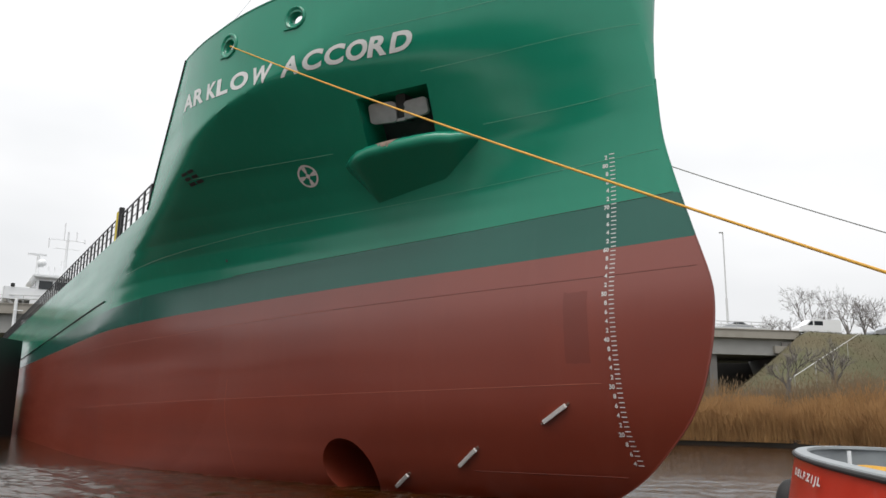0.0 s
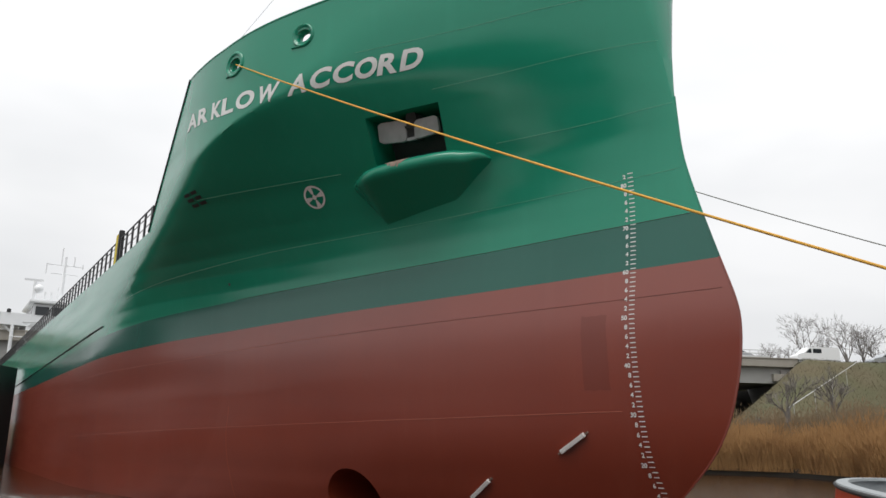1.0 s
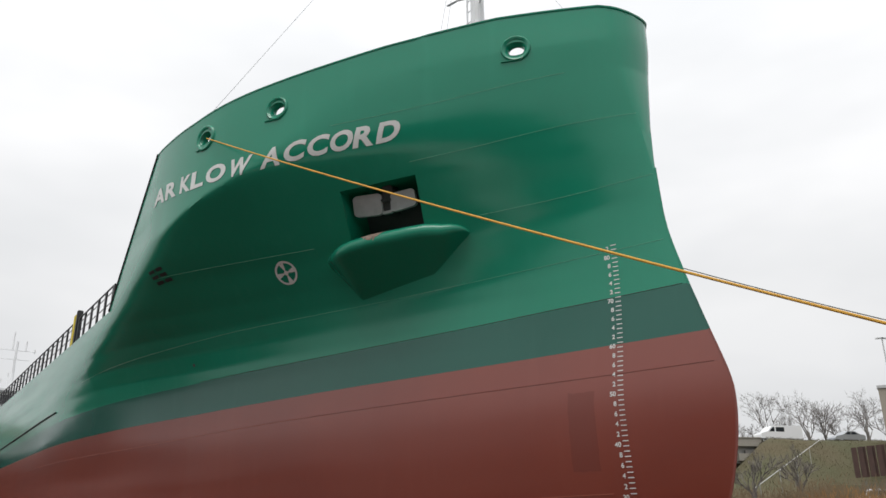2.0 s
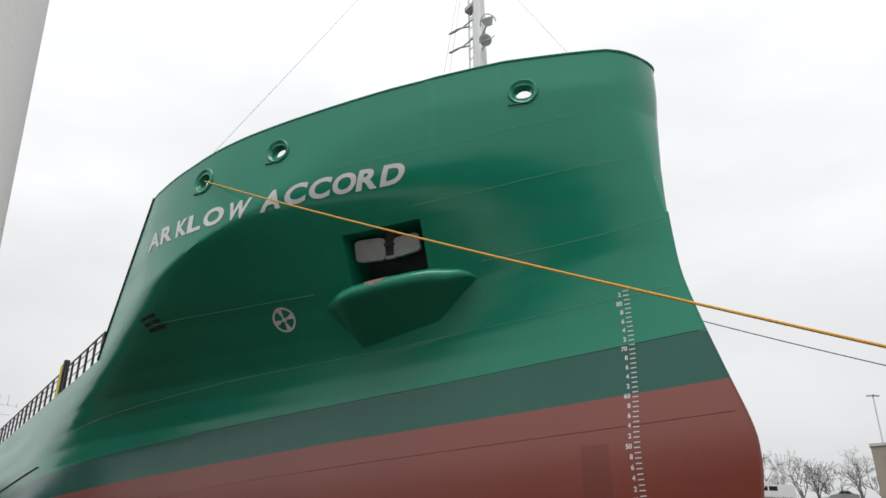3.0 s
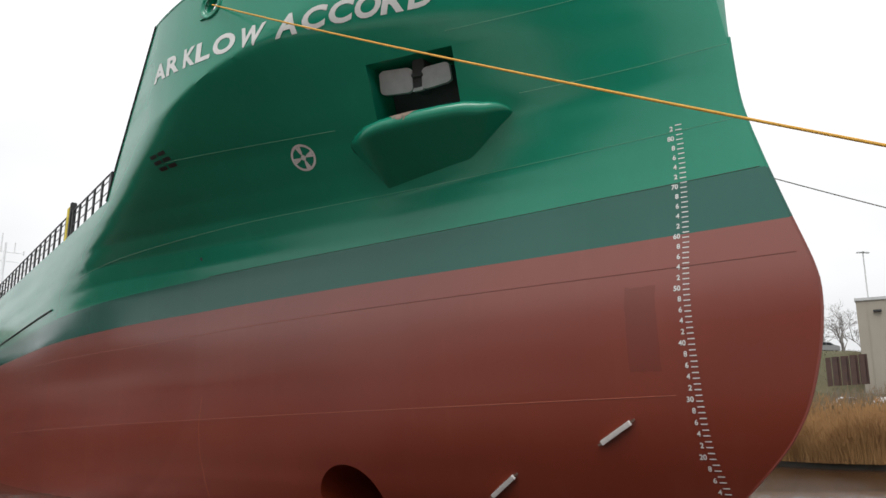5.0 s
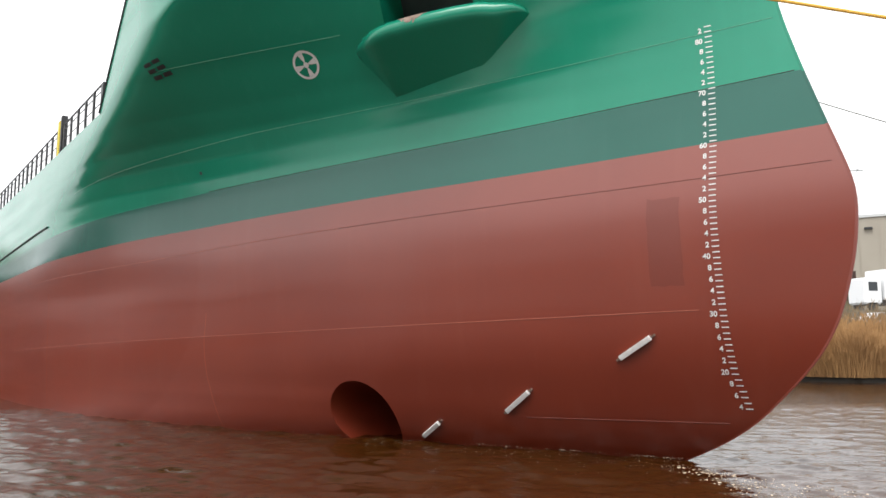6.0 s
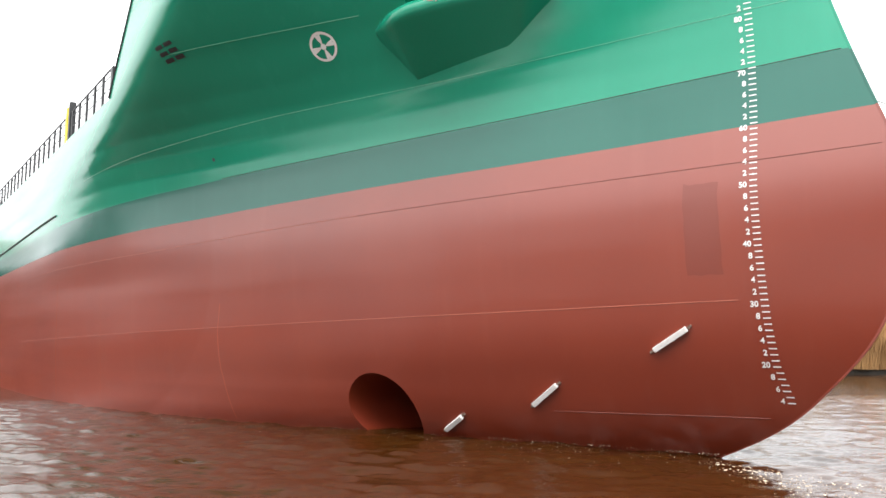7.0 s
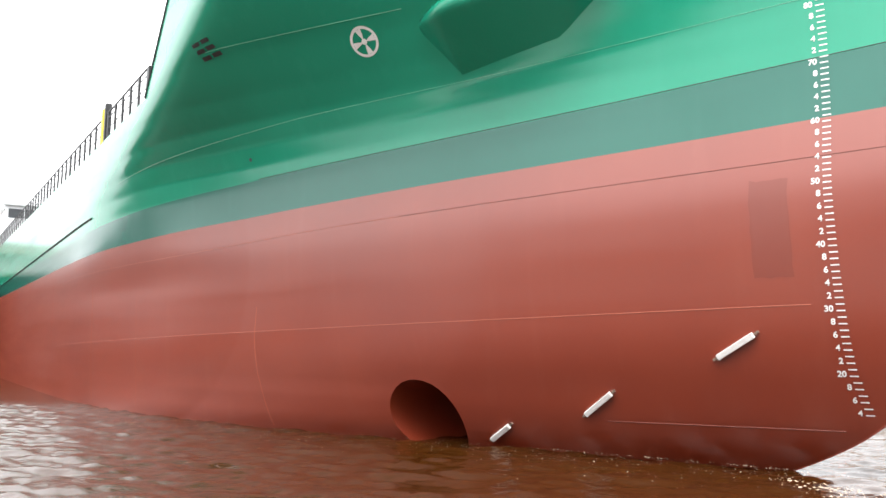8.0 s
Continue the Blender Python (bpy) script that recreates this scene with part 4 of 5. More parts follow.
def blades(name, label, count, area, height, width, mat, seed, base=None, category="reeds"):
    """A dense stand of narrow leaning blades."""
    verts, faces = [], []
    rng = random.Random(seed)
    x0, x1, d0, d1 = area
    for k in range(count):
        az = rng.uniform(x0, x1)
        dist = d0 + (d1 - d0) * rng.random() ** 1.3
        x, y, _ = polar(az, bank_d(az) + dist)
        tuft = noise.noise((x * 0.35, y * 0.4, seed))
        h = rng.uniform(*height) * (0.9 + 0.5 * tuft)
        z0 = base(dist) if base else 0.35 + 0.17 * dist
        a, w = rng.uniform(0, math.pi), rng.uniform(*width)
        dx, dy = math.cos(a) * w, math.sin(a) * w
        lx, ly = (rng.gauss(0, 0.2) + 0.15 * tuft) * h, rng.gauss(0, 0.14) * h
        i = len(verts)
        verts += [(x - dx, y - dy, z0), (x + dx, y + dy, z0), (x + lx * 0.4 + dx, y + ly * 0.4 + dy, z0 + h * 0.6), (x + lx * 0.4 - dx, y + ly * 0.4 - dy, z0 + h * 0.6), (x + lx, y + ly, z0 + h)]
        faces += [(i, i + 1, i + 2, i + 3), (i + 3, i + 2, i + 4)]
        if rng.random() < 0.35:
            i = len(verts)
            verts += [(x + lx - 0.03, y + ly, z0 + h - 0.2), (x + lx + 0.03, y + ly, z0 + h - 0.22), (x + lx * 1.15 + 0.02, y + ly, z0 + h + 0.12)]
            faces.append((i, i + 1, i + 2))
    me = bpy.data.meshes.new(name)
    me.from_pydata(verts, [], faces)
    me.materials.append(mat)
    return tagged(new(name, me), label, category, kind="stuff")


blades("reeds", "dense golden dry reeds along the bank", 56000, (11, 36, -0.15, 6.0), (1.3, 3.2), (0.006, 0.018), REED, 4)
blades("brushwood", "grey brown brushwood behind the reeds", 14000, (11, 36, 4.5, 13), (1.5, 3.2), (0.006, 0.018), BRUSH, 9, lambda d: 0.9 + 0.17 * d, "brushwood")


# embankment of the road, with its grass slope
def land(x, y):
    """Height of the land behind the bank: flat, then the slope that carries the road."""
    rise = min(max((x - 0.43 * y + 9.5) / 11.0, 0), 1)
    up = min(max((y - 76 - 0.12 * x) / 17.0, 0), 1)
    return 3.3 + rise * up * 9.3 + 0.25 * noise.noise((x * 0.3, y * 0.3, 0)) * rise


bm = bmesh.new()
cols = []
for i in range(50):
    x = 12 + 80 * i / 49
    col = []
    for j in range(30):
        y = bank_y(x) + 13.5 + 38 * j / 29
        col.append(bm.verts.new((x, y, land(x, y) + 0.05)))
    cols.append(col)
for a, b in zip(cols, cols[1:]):
    for j in range(29):
        bm.faces.new((a[j], b[j], b[j + 1], a[j + 1]))
tagged(part("embankment", bm, GRASS), "grassy road embankment in winter green and brown", "embankment", kind="structure")
rng = random.Random(12)
verts, faces = [], []
for k in range(16000):
    x = rng.uniform(26, 66)
    y = bank_y(x) + 13.5 + 27 * rng.random()
    z = land(x, y)
    h, a, w = rng.uniform(0.1, 0.32), rng.uniform(0, 6.3), rng.uniform(0.015, 0.04)
    i = len(verts)
    verts += [(x - w * math.cos(a), y - w * math.sin(a), z), (x + w * math.cos(a), y + w * math.sin(a), z), (x + rng.gauss(0, 0.15), y + rng.gauss(0, 0.15), z + h)]
    faces.append((i, i + 1, i + 2))
me = bpy.data.meshes.new("grass")
me.from_pydata(verts, [], faces)
me.materials.append(GRASS)
tagged(new("grass", me), "rough winter grass tufts on the slope", "grass", kind="stuff")


# road bridge over the canal
def bridge_y(x):
    return 93.2 + 0.17 * x


def along_bridge(x, dy, z):
    return Vector((x, bridge_y(x) + dy, z))


def road_bridge():
    def beam(x0, x1, d0, d1, z0, z1):
        bm = bmesh.new()
        vs = [bm.verts.new(along_bridge(x, d, z)) for x in (x0, x1) for d in (d0, d1) for z in (z0, z1)]
        for q in ((0, 1, 3, 2), (4, 6, 7, 5), (0, 4, 5, 1), (2, 3, 7, 6), (0, 2, 6, 4), (1, 5, 7, 3)):
            bm.faces.new([vs[k] for k in q])
        bmesh.ops.recalc_face_normals(bm, faces=bm.faces)
        return bm
    deck = tagged(part("road_bridge", beam(-60, 44.3, 0, 12, 12.0, 13.0), CONCRETE, None, "", False), "concrete road bridge over the canal, with railing", "bridge")
    part("girder", beam(-60, 43.5, 0.6, 11.4, 9.95, 12.0), GIRDER, deck, "stained concrete girder", False)
    part("abutment", beam(42.0, 47, 0.2, 11.8, 2.0, 11.6), DARKCONC, deck, "", False)
    part("bearing_shelf", beam(40.9, 43.2, -0.1, 1.5, 10.2, 11.1), CONCRETE, deck, "", False)
    for x in (-8, 33.0):
        part("pier", beam(x - 0.5, x + 0.5, 1, 11, -2.8, 9.95), DARKCONC, deck, "", False)
    part("parapet", beam(-60, 44.3, -0.1, 0.2, 13.0, 13.1), CONCRETE, deck, "", False)
    for h in (13.6, 14.0):
        part("rail", tube(bmesh.new(), [along_bridge(-60, 0.05, h), along_bridge(42, 0.05, h)], 0.05, 5), POLEGREY, deck)
    for k in range(52):
        x = -60 + 2.0 * k
        part("rail_post", tube(bmesh.new(), [along_bridge(x, 0.05, 13.1), along_bridge(x, 0.05, 14.0)], 0.04, 5), POLEGREY, deck)
    part("crash_barrier", beam(-60, 42, 3.2, 3.3, 13.4, 13.7), POLEGREY, deck, "", False)
    return deck


road_bridge()
bm = bmesh.new()
vs = [along_bridge(x, d, 12.75) for x, d in ((44.35, 0.2), (130, 0.2), (130, 60), (44.35, 60))]
vs2 = [v - Vector((0, 0, 1.2)) for v in vs]
a, b = [bm.verts.new(v) for v in vs], [bm.verts.new(v) for v in vs2]
bm.faces.new(a)
for k in range(4):
    bm.faces.new((a[k], b[k], b[(k + 1) % 4], a[(k + 1) % 4]))
bmesh.ops.recalc_face_normals(bm, faces=bm.faces)
tagged(part("road", bm, ASPHALT, None, "", False), "asphalt road on top of the embankment", "road", kind="structure")
bm = bmesh.new()
tube(bm, [(29.0, 68.5, 5.4), (52.5, 101.0, 13.2)], 0.04, 6)
stair_rail = tagged(part("stair_railing", bm, POLEGREY), "pale sloping handrail up the embankment", "railing")
for k in range(5):
    p = Vector((29.0, 68.5, 5.4)).lerp(Vector((52.5, 101.0, 13.2)), 0.05 + 0.22 * k)
    part("post", tube(bmesh.new(), [(p.x, p.y, land(p.x, p.y) - 0.1), p], 0.025, 5), POLEGREY, stair_rail)


def lamp_post(az, dist, z0, z1, arms):
    at = polar(az, dist)
    post = part("street_lamp", tube(bmesh.new(), [(0, 0, 0), (0, 0, (z1 - z0) * 0.35), (0, 0, (z1 - z0) * 0.36), (0, 0, z1 - z0)], [0.17, 0.15, 0.1, 0.08], 8), POLEGREY)
    post.matrix_basis = pose(at.x, at.y, z0)
    for s in arms:
        part("lamp_head", box(bmesh.new(), (min(0, 1.5 * s), -0.18, z1 - z0 - 0.05), (max(0, 1.5 * s), 0.18, z1 - z0 + 0.12), pose(0, 0, 0, 0, -6 * s, 0), 0.05), POLEGREY, post)
    return tagged(post, "tall grey steel street lamp beside the road", "street lamp", "street lamps")


# bank beyond the bridge opening; its near-black colour carries the shade under the deck
bm = bmesh.new()
prism(bm, [(104, 0.0), (112, 9.7), (135, 9.7), (135, 0.0)], -60, 46, 0)
tagged(part("bank_under_bridge", bm, SOIL, None, "", False), "earth slope under the bridge, coloured dark for the shade there", "bank", kind="structure")
lamp_post(19.38, 112, 12.9, 26.8, (0.35,))
lamp_post(31.75, 112, 12.6, 24.6, (0.65, -0.65))


def bare_tree(name, label, at, height, spread, seed, trunk_h=0.3, depth=5, stem_r=0.25, upright=0.75):
    """A leafless tree: a forking trunk and limbs, and a crown of fine twigs."""
    rng = random.Random(seed)
    thick, fine = bmesh.new(), []

    def grow(p, d, length, r, level):
        q = p + d * length
        mid = p.lerp(q, 0.5) + Vector((rng.gauss(0, 0.04), rng.gauss(0, 0.04), 0)) * length
        if level < 1:
            tube(thick, [p, mid, q], [r, r * 0.85, r * 0.7], 5, cap=False)
        else:
            fine.append((p, q, r))
        if level >= depth:
            return
        for k in range(rng.choice((2, 3, 3)) if level else rng.choice((4, 5))):
            t = Vector((rng.gauss(0, 1), rng.gauss(0, 1), rng.gauss(0.25, 0.5))).normalized()
            nd = (d * upright + t * spread).normalized()
            nd.z = max(nd.z, -0.05)
            grow(p.lerp(q, rng.uniform(0.55, 1.0)), nd.normalized(), length * rng.uniform(0.62, 0.85), r * 0.58, level + 1)
    grow(Vector((0, 0, 0)), Vector((0, 0, 1)), height * trunk_h, stem_r, 0)
    root = part(name, thick, BARK)
    root.matrix_basis = Matrix.Translation(at)
    verts, faces = [], []
    for p, q, r in fine:
        d = (q - p).normalized()
        s = d.orthogonal().normalized() * max(r * 0.9, 0.018)
        u = d.cross(s)
        i = len(verts)
        verts += [p + s, p - s * 0.5 + u * 0.87, p - s * 0.5 - u * 0.87, q]
        faces += [(i, i + 1, i + 3), (i + 1, i + 2, i + 3), (i + 2, i, i + 3)]
    me = bpy.data.meshes.new("crown")
    me.from_pydata([tuple(v) for v in verts], [], faces)
    me.materials.append(BARK)
    crown = new("crown", me)
    crown.parent = root
    return tagged(root, label, "tree", "bare trees")


for k, (az, dist, top) in enumerate(((18.9, 140, 7.5), (19.9, 142, 7.0), (22.0, 142, 8.5), (23.3, 138, 9.5), (24.3, 134, 13), (25.4, 140, 11), (26.6, 134, 13.5), (27.6, 138, 13), (28.6, 140, 11), (30.0, 136, 13), (31.2, 140, 11), (33.5, 140, 12))):
    bare_tree("tree", "leafless grey tree beyond the road", polar(az, dist, 12.3), top, 0.62, 20 + k, 0.27, 6, 0.3)
for k, (az, dist) in enumerate(((22.9, 73), (25.75, 74))):
    p = polar(az, dist, 3.3)
    bare_tree("willow", "pollarded willow with thin upright winter twigs", p, 4.4, 0.5, 60 + k, 0.4, 6, 0.26, 0.9)
for k, (az, dist) in enumerate(((28.2, 75), (30.8, 72), (21.2, 76), (21.9, 80), (22.6, 84), (23.2, 79), (24.4, 82), (20.4, 78), (27.0, 79))):
    p = polar(az, dist, 3.3)
    bare_tree("shrub", "low leafless brown shrub", p, 1.9, 0.8, 80 + k, 0.3, 5, 0.05, 0.6)


def vehicle(name, label, length, height, outline, glass, colour, at, turn, wheels):
    """A car or van pressed from its side outline, with windows, wheels and lamps of its own."""
    body = part(name, prism(bmesh.new(), outline, -0.88, 0.88), colour, None, "", True, 30)
    body.matrix_basis = Matrix.Translation(at) @ pose(0, 0, 0, 0, 0, turn)
    for o in glass:
        for y in (-0.89, 0.885):
            part("window", prism(bmesh.new(), o, y, y + 0.006), GLASS, body, "", False)
    for x in wheels:
        for y in (-0.85, 0.65):
            bm = bmesh.new()
            bmesh.ops.create_cone(bm, cap_ends=True, segments=18, radius1=0.33, radius2=0.33, depth=0.2, matrix=pose(x, y + 0.1, 0.33, 90))
            wheel = part("wheel", bm, RUBBER, body)
            bm = bmesh.new()
            bmesh.ops.create_cone(bm, cap_ends=True, segments=14, radius1=0.2, radius2=0.2, depth=0.22, matrix=pose(x, y + 0.1, 0.33, 90))
            part("rim", bm, POLEGREY, wheel)
    part("headlight", box(bmesh.new(), (0.02, -0.8, height * 0.36), (0.1, -0.5, height * 0.44)), SHIPWHITE, body)
    part("rear_light", box(bmesh.new(), (length - 0.06, -0.86, height * 0.42), (length + 0.01, -0.7, height * 0.62)), ORANGE, body)
    return tagged(body, label, name.replace("_", " "))


VAN = [(0, 0.35), (5.9, 0.35), (5.92, 0.9), (5.88, 1.9), (5.75, 1.98), (2.0, 1.98), (1.7, 1.92), (0.95, 1.22), (0.12, 1.0), (0, 0.8)]
vehicle("van", "white delivery van standing on the road bridge", 5.9, 1.98, VAN, [[(1.15, 1.2), (1.95, 1.2), (1.95, 1.75), (1.72, 1.75)], [(2.15, 1.2), (3.35, 1.2), (3.35, 1.75), (2.15, 1.75)]], CARWHITE, along_bridge(44.6, 1.6, 12.77), 9.6, (0.85, 4.8))
CAR = [(0, 0.35), (4.5, 0.35), (4.52, 0.85), (4.3, 1.0), (3.7, 1.08), (3.0, 1.42), (1.9, 1.45), (1.25, 1.0), (0.2, 0.8), (0, 0.6)]
SIDE = [[(1.5, 1.02), (2.3, 1.02), (2.3, 1.36), (1.95, 1.36)], [(2.4, 1.02), (3.4, 1.04), (2.95, 1.34), (2.4, 1.36)]]
vehicle("car", "silver car on the embankment road", 4.5, 1.45, CAR, SIDE, CARGREY, along_bridge(55.0, 1.4, 12.77), 9.6, (0.8, 3.6))
vehicle("car", "silver car on the road bridge", 4.5, 1.45, CAR, SIDE, CARGREY, along_bridge(35.2, 4.5, 13.02), 9.6, (0.8, 3.6))
vehicle("car", "white car parked behind the reeds", 4.5, 1.45, CAR, SIDE, CARWHITE, polar(28.2, 74, 3.7), 12, (0.8, 3.6))
vehicle("car", "white car parked behind the reeds", 4.5, 1.45, CAR, SIDE, CARWHITE, polar(31.0, 75, 3.7), 12, (0.8, 3.6))


# beige hall and rusty sheet piles
def hall():
    a = polar(31.0, 97)
    d = Vector((math.cos(radians(34)), -math.sin(radians(34)), 0))
    n = Vector((-d.y, d.x, 0))
    m = Matrix((d, n, Vector((0, 0, 1)))).transposed().to_4x4()
    m.translation = a
    body = part("hall", box(bmesh.new(), (0, 0, 2.0), (60, 30, 16.3)), BEIGE, None, "", False)
    body.matrix_basis = m
    part("roof_edge", box(bmesh.new(), (-0.1, -0.12, 16.3), (60.1, 30.1, 16.6)), POLEGREY, body, "", False)
    for k in range(30):
        part("cladding_rib", box(bmesh.new(), (1 + 2 * k, -0.05, 2.2), (1.06 + 2 * k, 0.02, 16.2)), BEIGE, body, "", False)
    part("wall_lamp", box(bmesh.new(), (1.6, -0.3, 15.0), (2.4, 0.0, 15.2)), BLACK, body)
    return tagged(body, "large windowless beige industrial hall", "building")


hall()
pile = tagged(empty("sheet_pile_wall"), "rusty brown sheet pile retaining wall in the slope", "wall")
p0, p1 = polar(28.95, 93), polar(31.3, 90)
for k in range(9):
    a, b = p0.lerp(p1, k / 9), p0.lerp(p1, (k + 1.0) / 9)
    off = Vector((0, -0.35 if k % 2 else 0.0, 0))
    bm = bmesh.new()
    quad = [a + off, b + off, b + off + Vector((0, 0.2, 0)), a + off + Vector((0, 0.2, 0))]
    lo, hi = [bm.verts.new((q.x, q.y, 7.0)) for q in quad], [bm.verts.new((q.x, q.y, 9.95)) for q in quad]
    bm.faces.new(hi)
    for j in range(4):
        bm.faces.new((lo[j], lo[(j + 1) % 4], hi[(j + 1) % 4], hi[j]))
    bmesh.ops.recalc_face_normals(bm, faces=bm.faces)
    part("pile", bm, PILE, pile, "", False)


def truck():
    """A white box lorry with a coloured word on its side, drawn as plain blocks."""
    root = empty("lorry")
    part("box_body", box(bmesh.new(), (2.0, -1.2, 1.0), (9.4, 1.2, 3.75), None, 0.04), CARWHITE, root)
    part("chassis", box(bmesh.new(), (0.3, -0.9, 0.55), (9.2, 0.9, 0.9)), BLACK, root)
    cab = part("cab", box(bmesh.new(), (0, -1.15, 0.6), (1.8, 1.15, 3.0), None, 0.15), CARWHITE, root)
    part("side_window", box(bmesh.new(), (0.4, -1.17, 1.8), (1.3, -1.14, 2.6)), GLASS, cab)
    for x in (0.9, 6.6, 7.8):
        for y in (-1.0, 0.75):
            bm = bmesh.new()
            bmesh.ops.create_cone(bm, cap_ends=True, segments=18, radius1=0.48, radius2=0.48, depth=0.3, matrix=pose(x, y + 0.1, 0.48, 90))
            part("wheel", bm, RUBBER, root)
    x = 2.45
    for w, h, mat in ((0.95, 1.55, PURPLE), (1.0, 1.15, PURPLE), (1.05, 1.55, PURPLE), (0.95, 1.55, ORANGE), (1.05, 1.15, ORANGE)):
        part("letter_block", box(bmesh.new(), (x, -1.216, 1.5), (x + w, -1.19, 1.5 + h), None, 0.0), mat, root, "", False)
        x += w + 0.12
    return tagged(root, "white box lorry with purple and orange blocks on its side", "lorry")


lorry = truck()
LORRY = [(0.0, 46.4), (6.3, 0.0), (8.0, -12.5)]


def lorry_rows():
    d = Vector((1, 0.13, 0)).normalized()
    rows = []
    for t, gone in LORRY:
        p = polar(30.0, 80) + d * gone
        rows.append((t, pose(p.x, p.y, 5.5, 0, 0, 7.4)))
    return rows


bm = bmesh.new()
vs = [polar(30.0, 80) + Vector((x, 0.13 * x + y, 0)) for x, y in ((-6, -3), (90, -3), (90, 4), (-6, 4))]
foot = [polar(30.0, 80) + Vector((x, 0.13 * x + y, 0)) for x, y in ((-10, -5.5), (95, -5.5), (95, 9), (-10, 9))]
lo, hi = [bm.verts.new((v.x, v.y, 1.6)) for v in foot], [bm.verts.new((v.x, v.y, 5.48)) for v in vs]
bm.faces.new(hi).material_index = 1
for j in range(4):
    bm.faces.new((lo[j], lo[(j + 1) % 4], hi[(j + 1) % 4], hi[j]))
bmesh.ops.recalc_face_normals(bm, faces=bm.faces)
tagged(part("access_road", bm, [GRASS, ASPHALT], None, "", False), "raised access road in front of the hall", "road", kind="structure")
verts, faces = [], []
rng = random.Random(31)
for k in range(3000):
    x = rng.uniform(-4, 40)
    p = polar(30.0, 80) + Vector((x, 0.13 * x - 3.1 - 1.2 * rng.random(), 0))
    z, h, w = 4.2 + 0.6 * rng.random(), rng.uniform(0.6, 1.6), rng.uniform(0.01, 0.03)
    i = len(verts)
    verts += [(p.x - w, p.y, z), (p.x + w, p.y, z), (p.x + rng.gauss(0, 0.3), p.y + rng.gauss(0, 0.2), z + h)]
    faces.append((i, i + 1, i + 2))
me = bpy.data.meshes.new("verge_twigs")
me.from_pydata(verts, [], faces)
me.materials.append(BARK)
tagged(new("verge_twigs", me), "grey leafless scrub along the verge", "scrub", kind="stuff")


# ---- the small red tug ahead of the ship ----
def tug_plan(s):
    """Half the beam of the tug at s metres from its rounded end."""
    return 1.66 * math.sqrt(max(1 - max(1 - s / 7.5, 0) ** 2, 0))


def tug():
    root = empty("tug")
    ss = [0, 0.01, 0.04, 0.09, 0.16, 0.28, 0.45, 0.7, 1.0, 1.4, 1.9, 2.5, 3.2, 4, 5, 6, 7, 7.8]
    rim = 1.9
    loop = [(s, tug_plan(s)) for s in reversed(ss)] + [(s, -tug_plan(s)) for s in ss[1:]]

    def skin(inset, z0, z1, lean):
        bm = bmesh.new()
        rows = []
        for i in range(5):
            z = z0 + (z1 - z0) * i / 4
            k = 1 + lean * (z1 - z)
            rows.append([bm.verts.new((s + inset - (k - 1) * 1.2 * max(1 - s / 3, 0), y * k * (1 - inset / 1.65), z)) for s, y in loop])
        for a, b in zip(rows, rows[1:]):
            for i in range(len(loop) - 1):
                bm.faces.new((a[i], a[i + 1], b[i + 1], b[i]))
        bm.faces.new([r[0] for r in rows] + [r[-1] for r in reversed(rows)])
        bmesh.ops.recalc_face_normals(bm, faces=bm.faces)
        return bm

    part("hull", skin(0, -0.4, rim, 0.16), TUGRED, root, "red painted boat hull")
    part("bulwark_lining", skin(0.16, 1.0, rim, 0.0), TUGGREY, root, "grey inside of the bulwark")
    bm = bmesh.new()
    prev = None
    for s, y in loop:
        row = [bm.verts.new(p) for p in ((s - 0.02, y * 1.012, rim - 0.01), (s - 0.01, y * 1.0, rim + 0.012), (s + 0.2, y * 0.91, rim + 0.012), (s + 0.21, y * 0.9, rim - 0.03))]
        if prev:
            for k in range(3):
                bm.faces.new((prev[k], prev[k + 1], row[k + 1], row[k]))
        prev = row
    bmesh.ops.recalc_face_normals(bm, faces=bm.faces)
    part("bulwark_cap", bm, TUGGREY, root, "worn grey cap rail")
    part("rubbing_strake", tube(bmesh.new(), [(s - 0.01, y * 1.015, rim - 0.025) for s, y in loop], 0.026, 8), RUBBER, root, "black rubber rubbing strake")
    bm = bmesh.new()
    bm.faces.new([bm.verts.new((s + 0.16, y * 0.9, 1.02)) for s, y in loop])
    part("deck", bm, TUGGREY, root, "", False)
    part("bulwark_stay", box(bmesh.new(), (0.7, -0.12, 1.02), (0.75, -0.07, 1.86)), SHIPWHITE, root, "white bulwark stay")
    bm = bmesh.new()
    bmesh.ops.create_uvsphere(bm, u_segments=16, v_segments=10, radius=0.28, matrix=Matrix.Translation((1.5, -1.12, 1.15)) @ Matrix.Diagonal((0.9, 0.8, 1.15, 1)))
    part("fender", bm, RUBBER, root, "black rubber fender")
    # the home port on the quarter
    x = 0
    for ch in "DELFZIJL":
        bm = text_mesh(ch, 0.105, 0.006, 0)
        left, right = min(v.co.x for v in bm.verts), max(v.co.x for v in bm.verts)
        for v in bm.verts:
            s = 3.8 + x + (v.co.x - left) * 3.1
            z = rim - 0.22 + v.co.y
            k = 1 + 0.16 * (rim - z)
            v.co = Vector((s, -tug_plan(s) * k - 0.035, z))
        part("port_letter", bm, WHITE, root, "white painted letter", False)
        x += (right - left) * 3.1 + 0.08
    for k in range(5):
        z = 1.52 + 0.075 * k
        pts = [(5.6 + (0.6 - 0.05 * (k % 2)) * math.cos(a) + 0.03 * math.sin(3 * a + k), -0.72 + (0.6 - 0.05 * (k % 3)) * math.sin(a), z + 0.03 * math.sin(2 * a + k)) for a in [2 * math.pi * j / 26 for j in range(26)]]
        part("rope_turn", tube(bmesh.new(), pts, 0.05, 7, True), ROPE_Y, root, "coiled yellow rope")
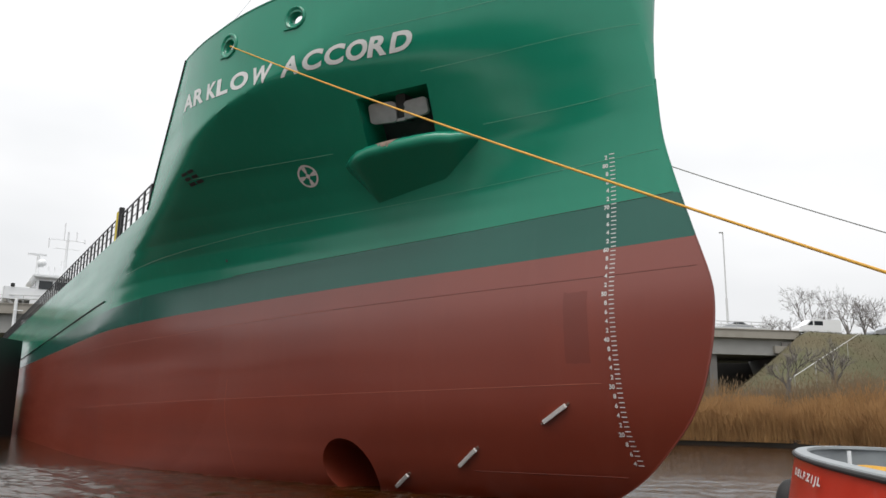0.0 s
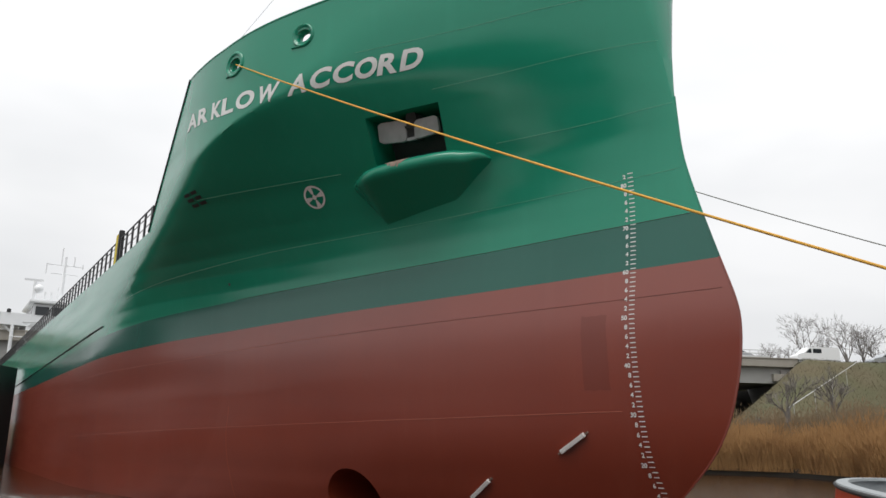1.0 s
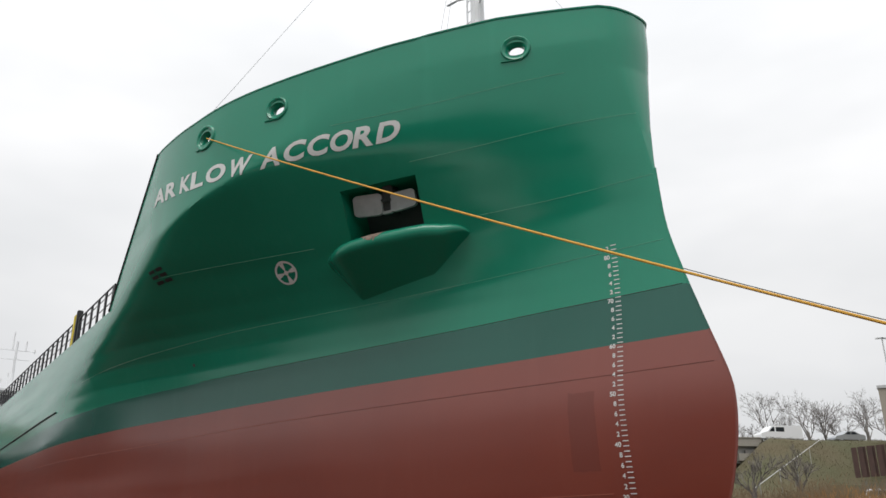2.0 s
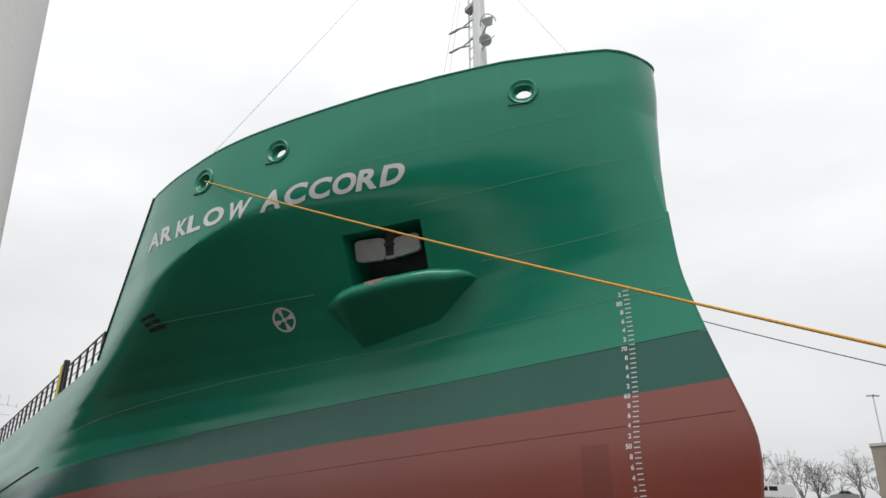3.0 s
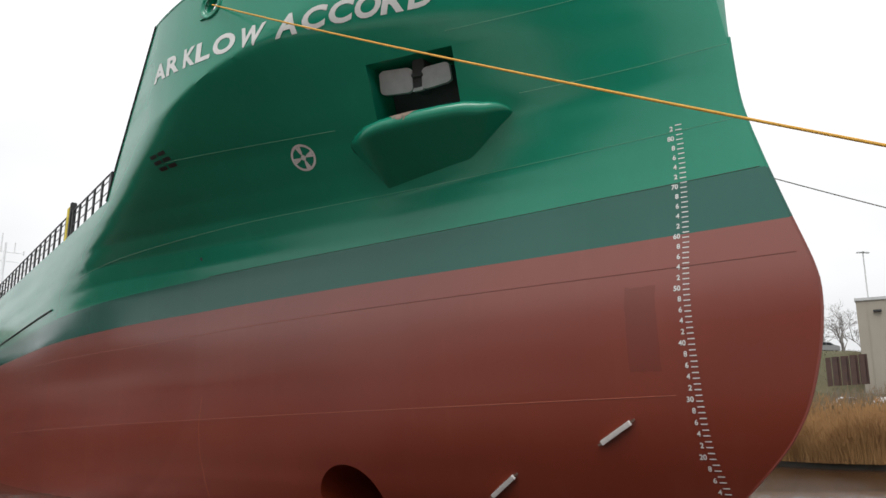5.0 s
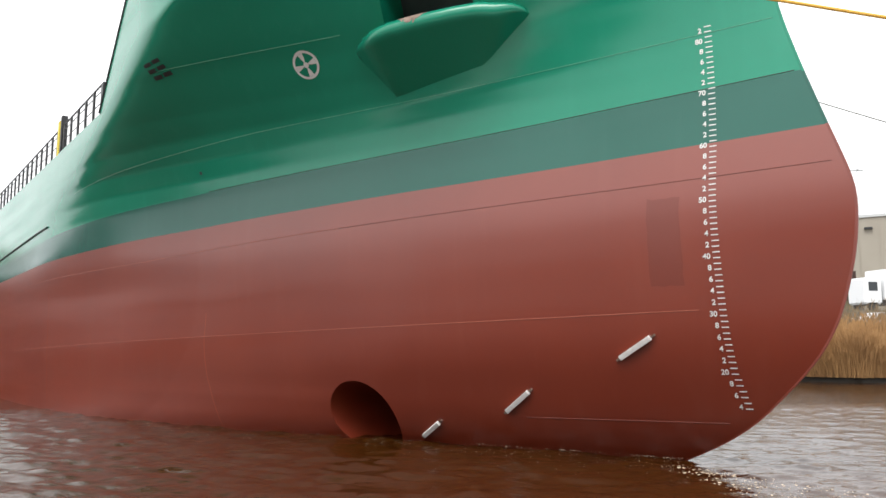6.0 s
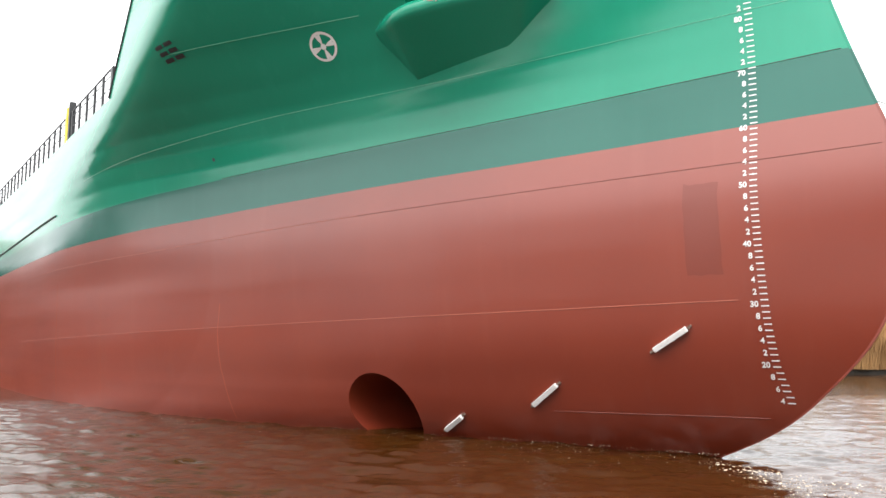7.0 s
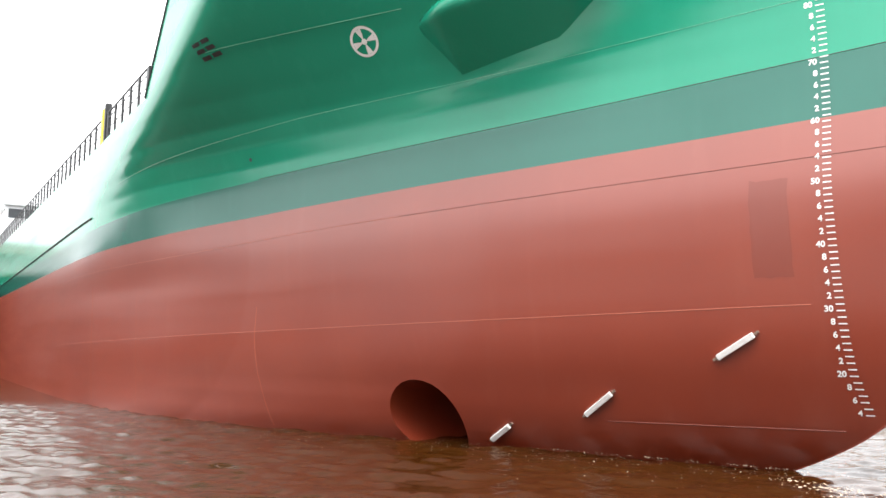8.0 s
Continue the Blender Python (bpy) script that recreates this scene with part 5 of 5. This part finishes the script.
    part("rope_bin", tube(bmesh.new(), [(5.6, -0.72, 1.02), (5.6, -0.72, 1.5)], 0.6, 20), TUGGREY, root, "grey drum under the rope")
    return tagged(root, "small red tug with grey bulwark and coiled yellow rope", "boat")


tug_boat = tug()
TUG_WAY = [(0, 0, 0), (0.5, 0.11, -0.3), (1, 0.37, -0.4), (2, 1.0, -0.5), (5, 3.2, -0.5), (8, 5.4, -0.5)]


def tug_rows():
    return [(t, pose(6.44 + dx, 13.35 + dy, -0.29, 0, 0, -101.3)) for t, dx, dy in TUG_WAY]


# ---- the quay on which the camera stands, a tapered grey column on it, shade walls added out of view ----
# apron stays out of view; its pale tone bounces light under the bow flare
bm = box(bmesh.new(), (-60, -60, -2.9), (40, 1.9, 0.55))
tagged(part("quay", bm, PALE, None, "", False), "unseen concrete quay apron, pale to bounce light up at the bow", "quay", kind="structure")
def column():
    """A tapered round column close to the camera, on a foot plate."""
    at = polar(-41.6, 2.0)
    bm = tube(bmesh.new(), [(0, 0, 0.58), (0, 0, 2.4), (-0.02, 0, 4.0), (-0.1, 0, 9.0)], [0.37, 0.34, 0.31, 0.22], 40)
    ob = part("column", bm, LIGHTGREY)
    part("foot_plate", box(bmesh.new(), (-0.5, -0.5, 0.55), (0.5, 0.5, 0.6), None, 0.01), POLEGREY, ob)
    ob.matrix_basis = pose(at.x, at.y, 0)
    return tagged(ob, "tapered light grey steel column on the quay", "column")


column()
bm = box(bmesh.new(), (-75, 50, -2.9), (-32.2, 60.5, 7.0))
tagged(part("quay_far", bm, DARKIN, None, "", False), "dark quay wall where the ship was built", "quay", kind="structure")
# added block left of the view, only there to reflect dark in the ship's side
bm = box(bmesh.new(), (-80, 10, -2.9), (-47, 43, 5.5))
tagged(part("shade_wall_left", bm, DARKCONC, None, "", False), "plain dark wall added out of view to darken reflections in the hull side", "wall", kind="structure")
# added wall behind the camera: blocks low sky and reflects dark in the bow
bm = box(bmesh.new(), (-90, -16.5, 0.55), (60, -16, 14))
tagged(part("shade_wall_behind", bm, PILE, None, "", False), "plain dark brown wall added behind the camera to darken the hull's reflections", "wall", kind="structure")


# ---- foam at the stem, which goes with the ship ----
def foam():
    rng = random.Random(5)
    bm = bmesh.new()
    def fleck(x, y, size):
        n = rng.randint(5, 8)
        bm.faces.new([bm.verts.new((x + size * rng.uniform(0.5, 1.2) * math.cos(2 * math.pi * k / n) * 1.6, y + size * rng.uniform(0.5, 1.2) * math.sin(2 * math.pi * k / n), WATER_Z + 0.035 + rng.uniform(0, 0.02))) for k in range(n)])
    for k in range(110):
        s = rng.random() ** 1.6 * 4.5
        x = -2.7 - s
        y = -half_breadth(x, WATER_Z) - abs(rng.gauss(0, 0.1)) - 0.03
        fleck(x, y, rng.uniform(0.005, 0.015))
    for k in range(260):
        u = rng.random()
        x, y = -2.0 + 3.4 * u + rng.gauss(0, 0.25), -0.9 - 2.6 * u * rng.random() - abs(rng.gauss(0, 0.25))
        fleck(x, y, rng.uniform(0.004, 0.02) * (1.4 - 0.8 * u))
    for k in range(420):
        x = rng.uniform(-17, -2)
        y = -half_breadth(x, WATER_Z) - abs(rng.gauss(0, 1.2)) - 0.05
        fleck(x, y, rng.uniform(0.003, 0.008))
    return tagged(part("foam", bm, FOAM, None, "", False), "pale foam flecks on the brown water", "foam", kind="stuff")


stem_foam = foam()


def motions():
    walk(ship, ship_rows())
    walk(stem_foam, ship_rows())
    walk(water, [(0, pose(0, 0, 0)), (8, pose(1.2, -0.8, 0))])
    walk(tow_rope, rope_rows((-10.0, -7.02, 12.58), TOW_AIM))
    walk(tug_boat, tug_rows())
    walk(lorry, lorry_rows())
    walk(thin_rope, rope_rows((-10.06, half_breadth(-10.06, 12.6), 12.6), THIN_AIM))


motions()
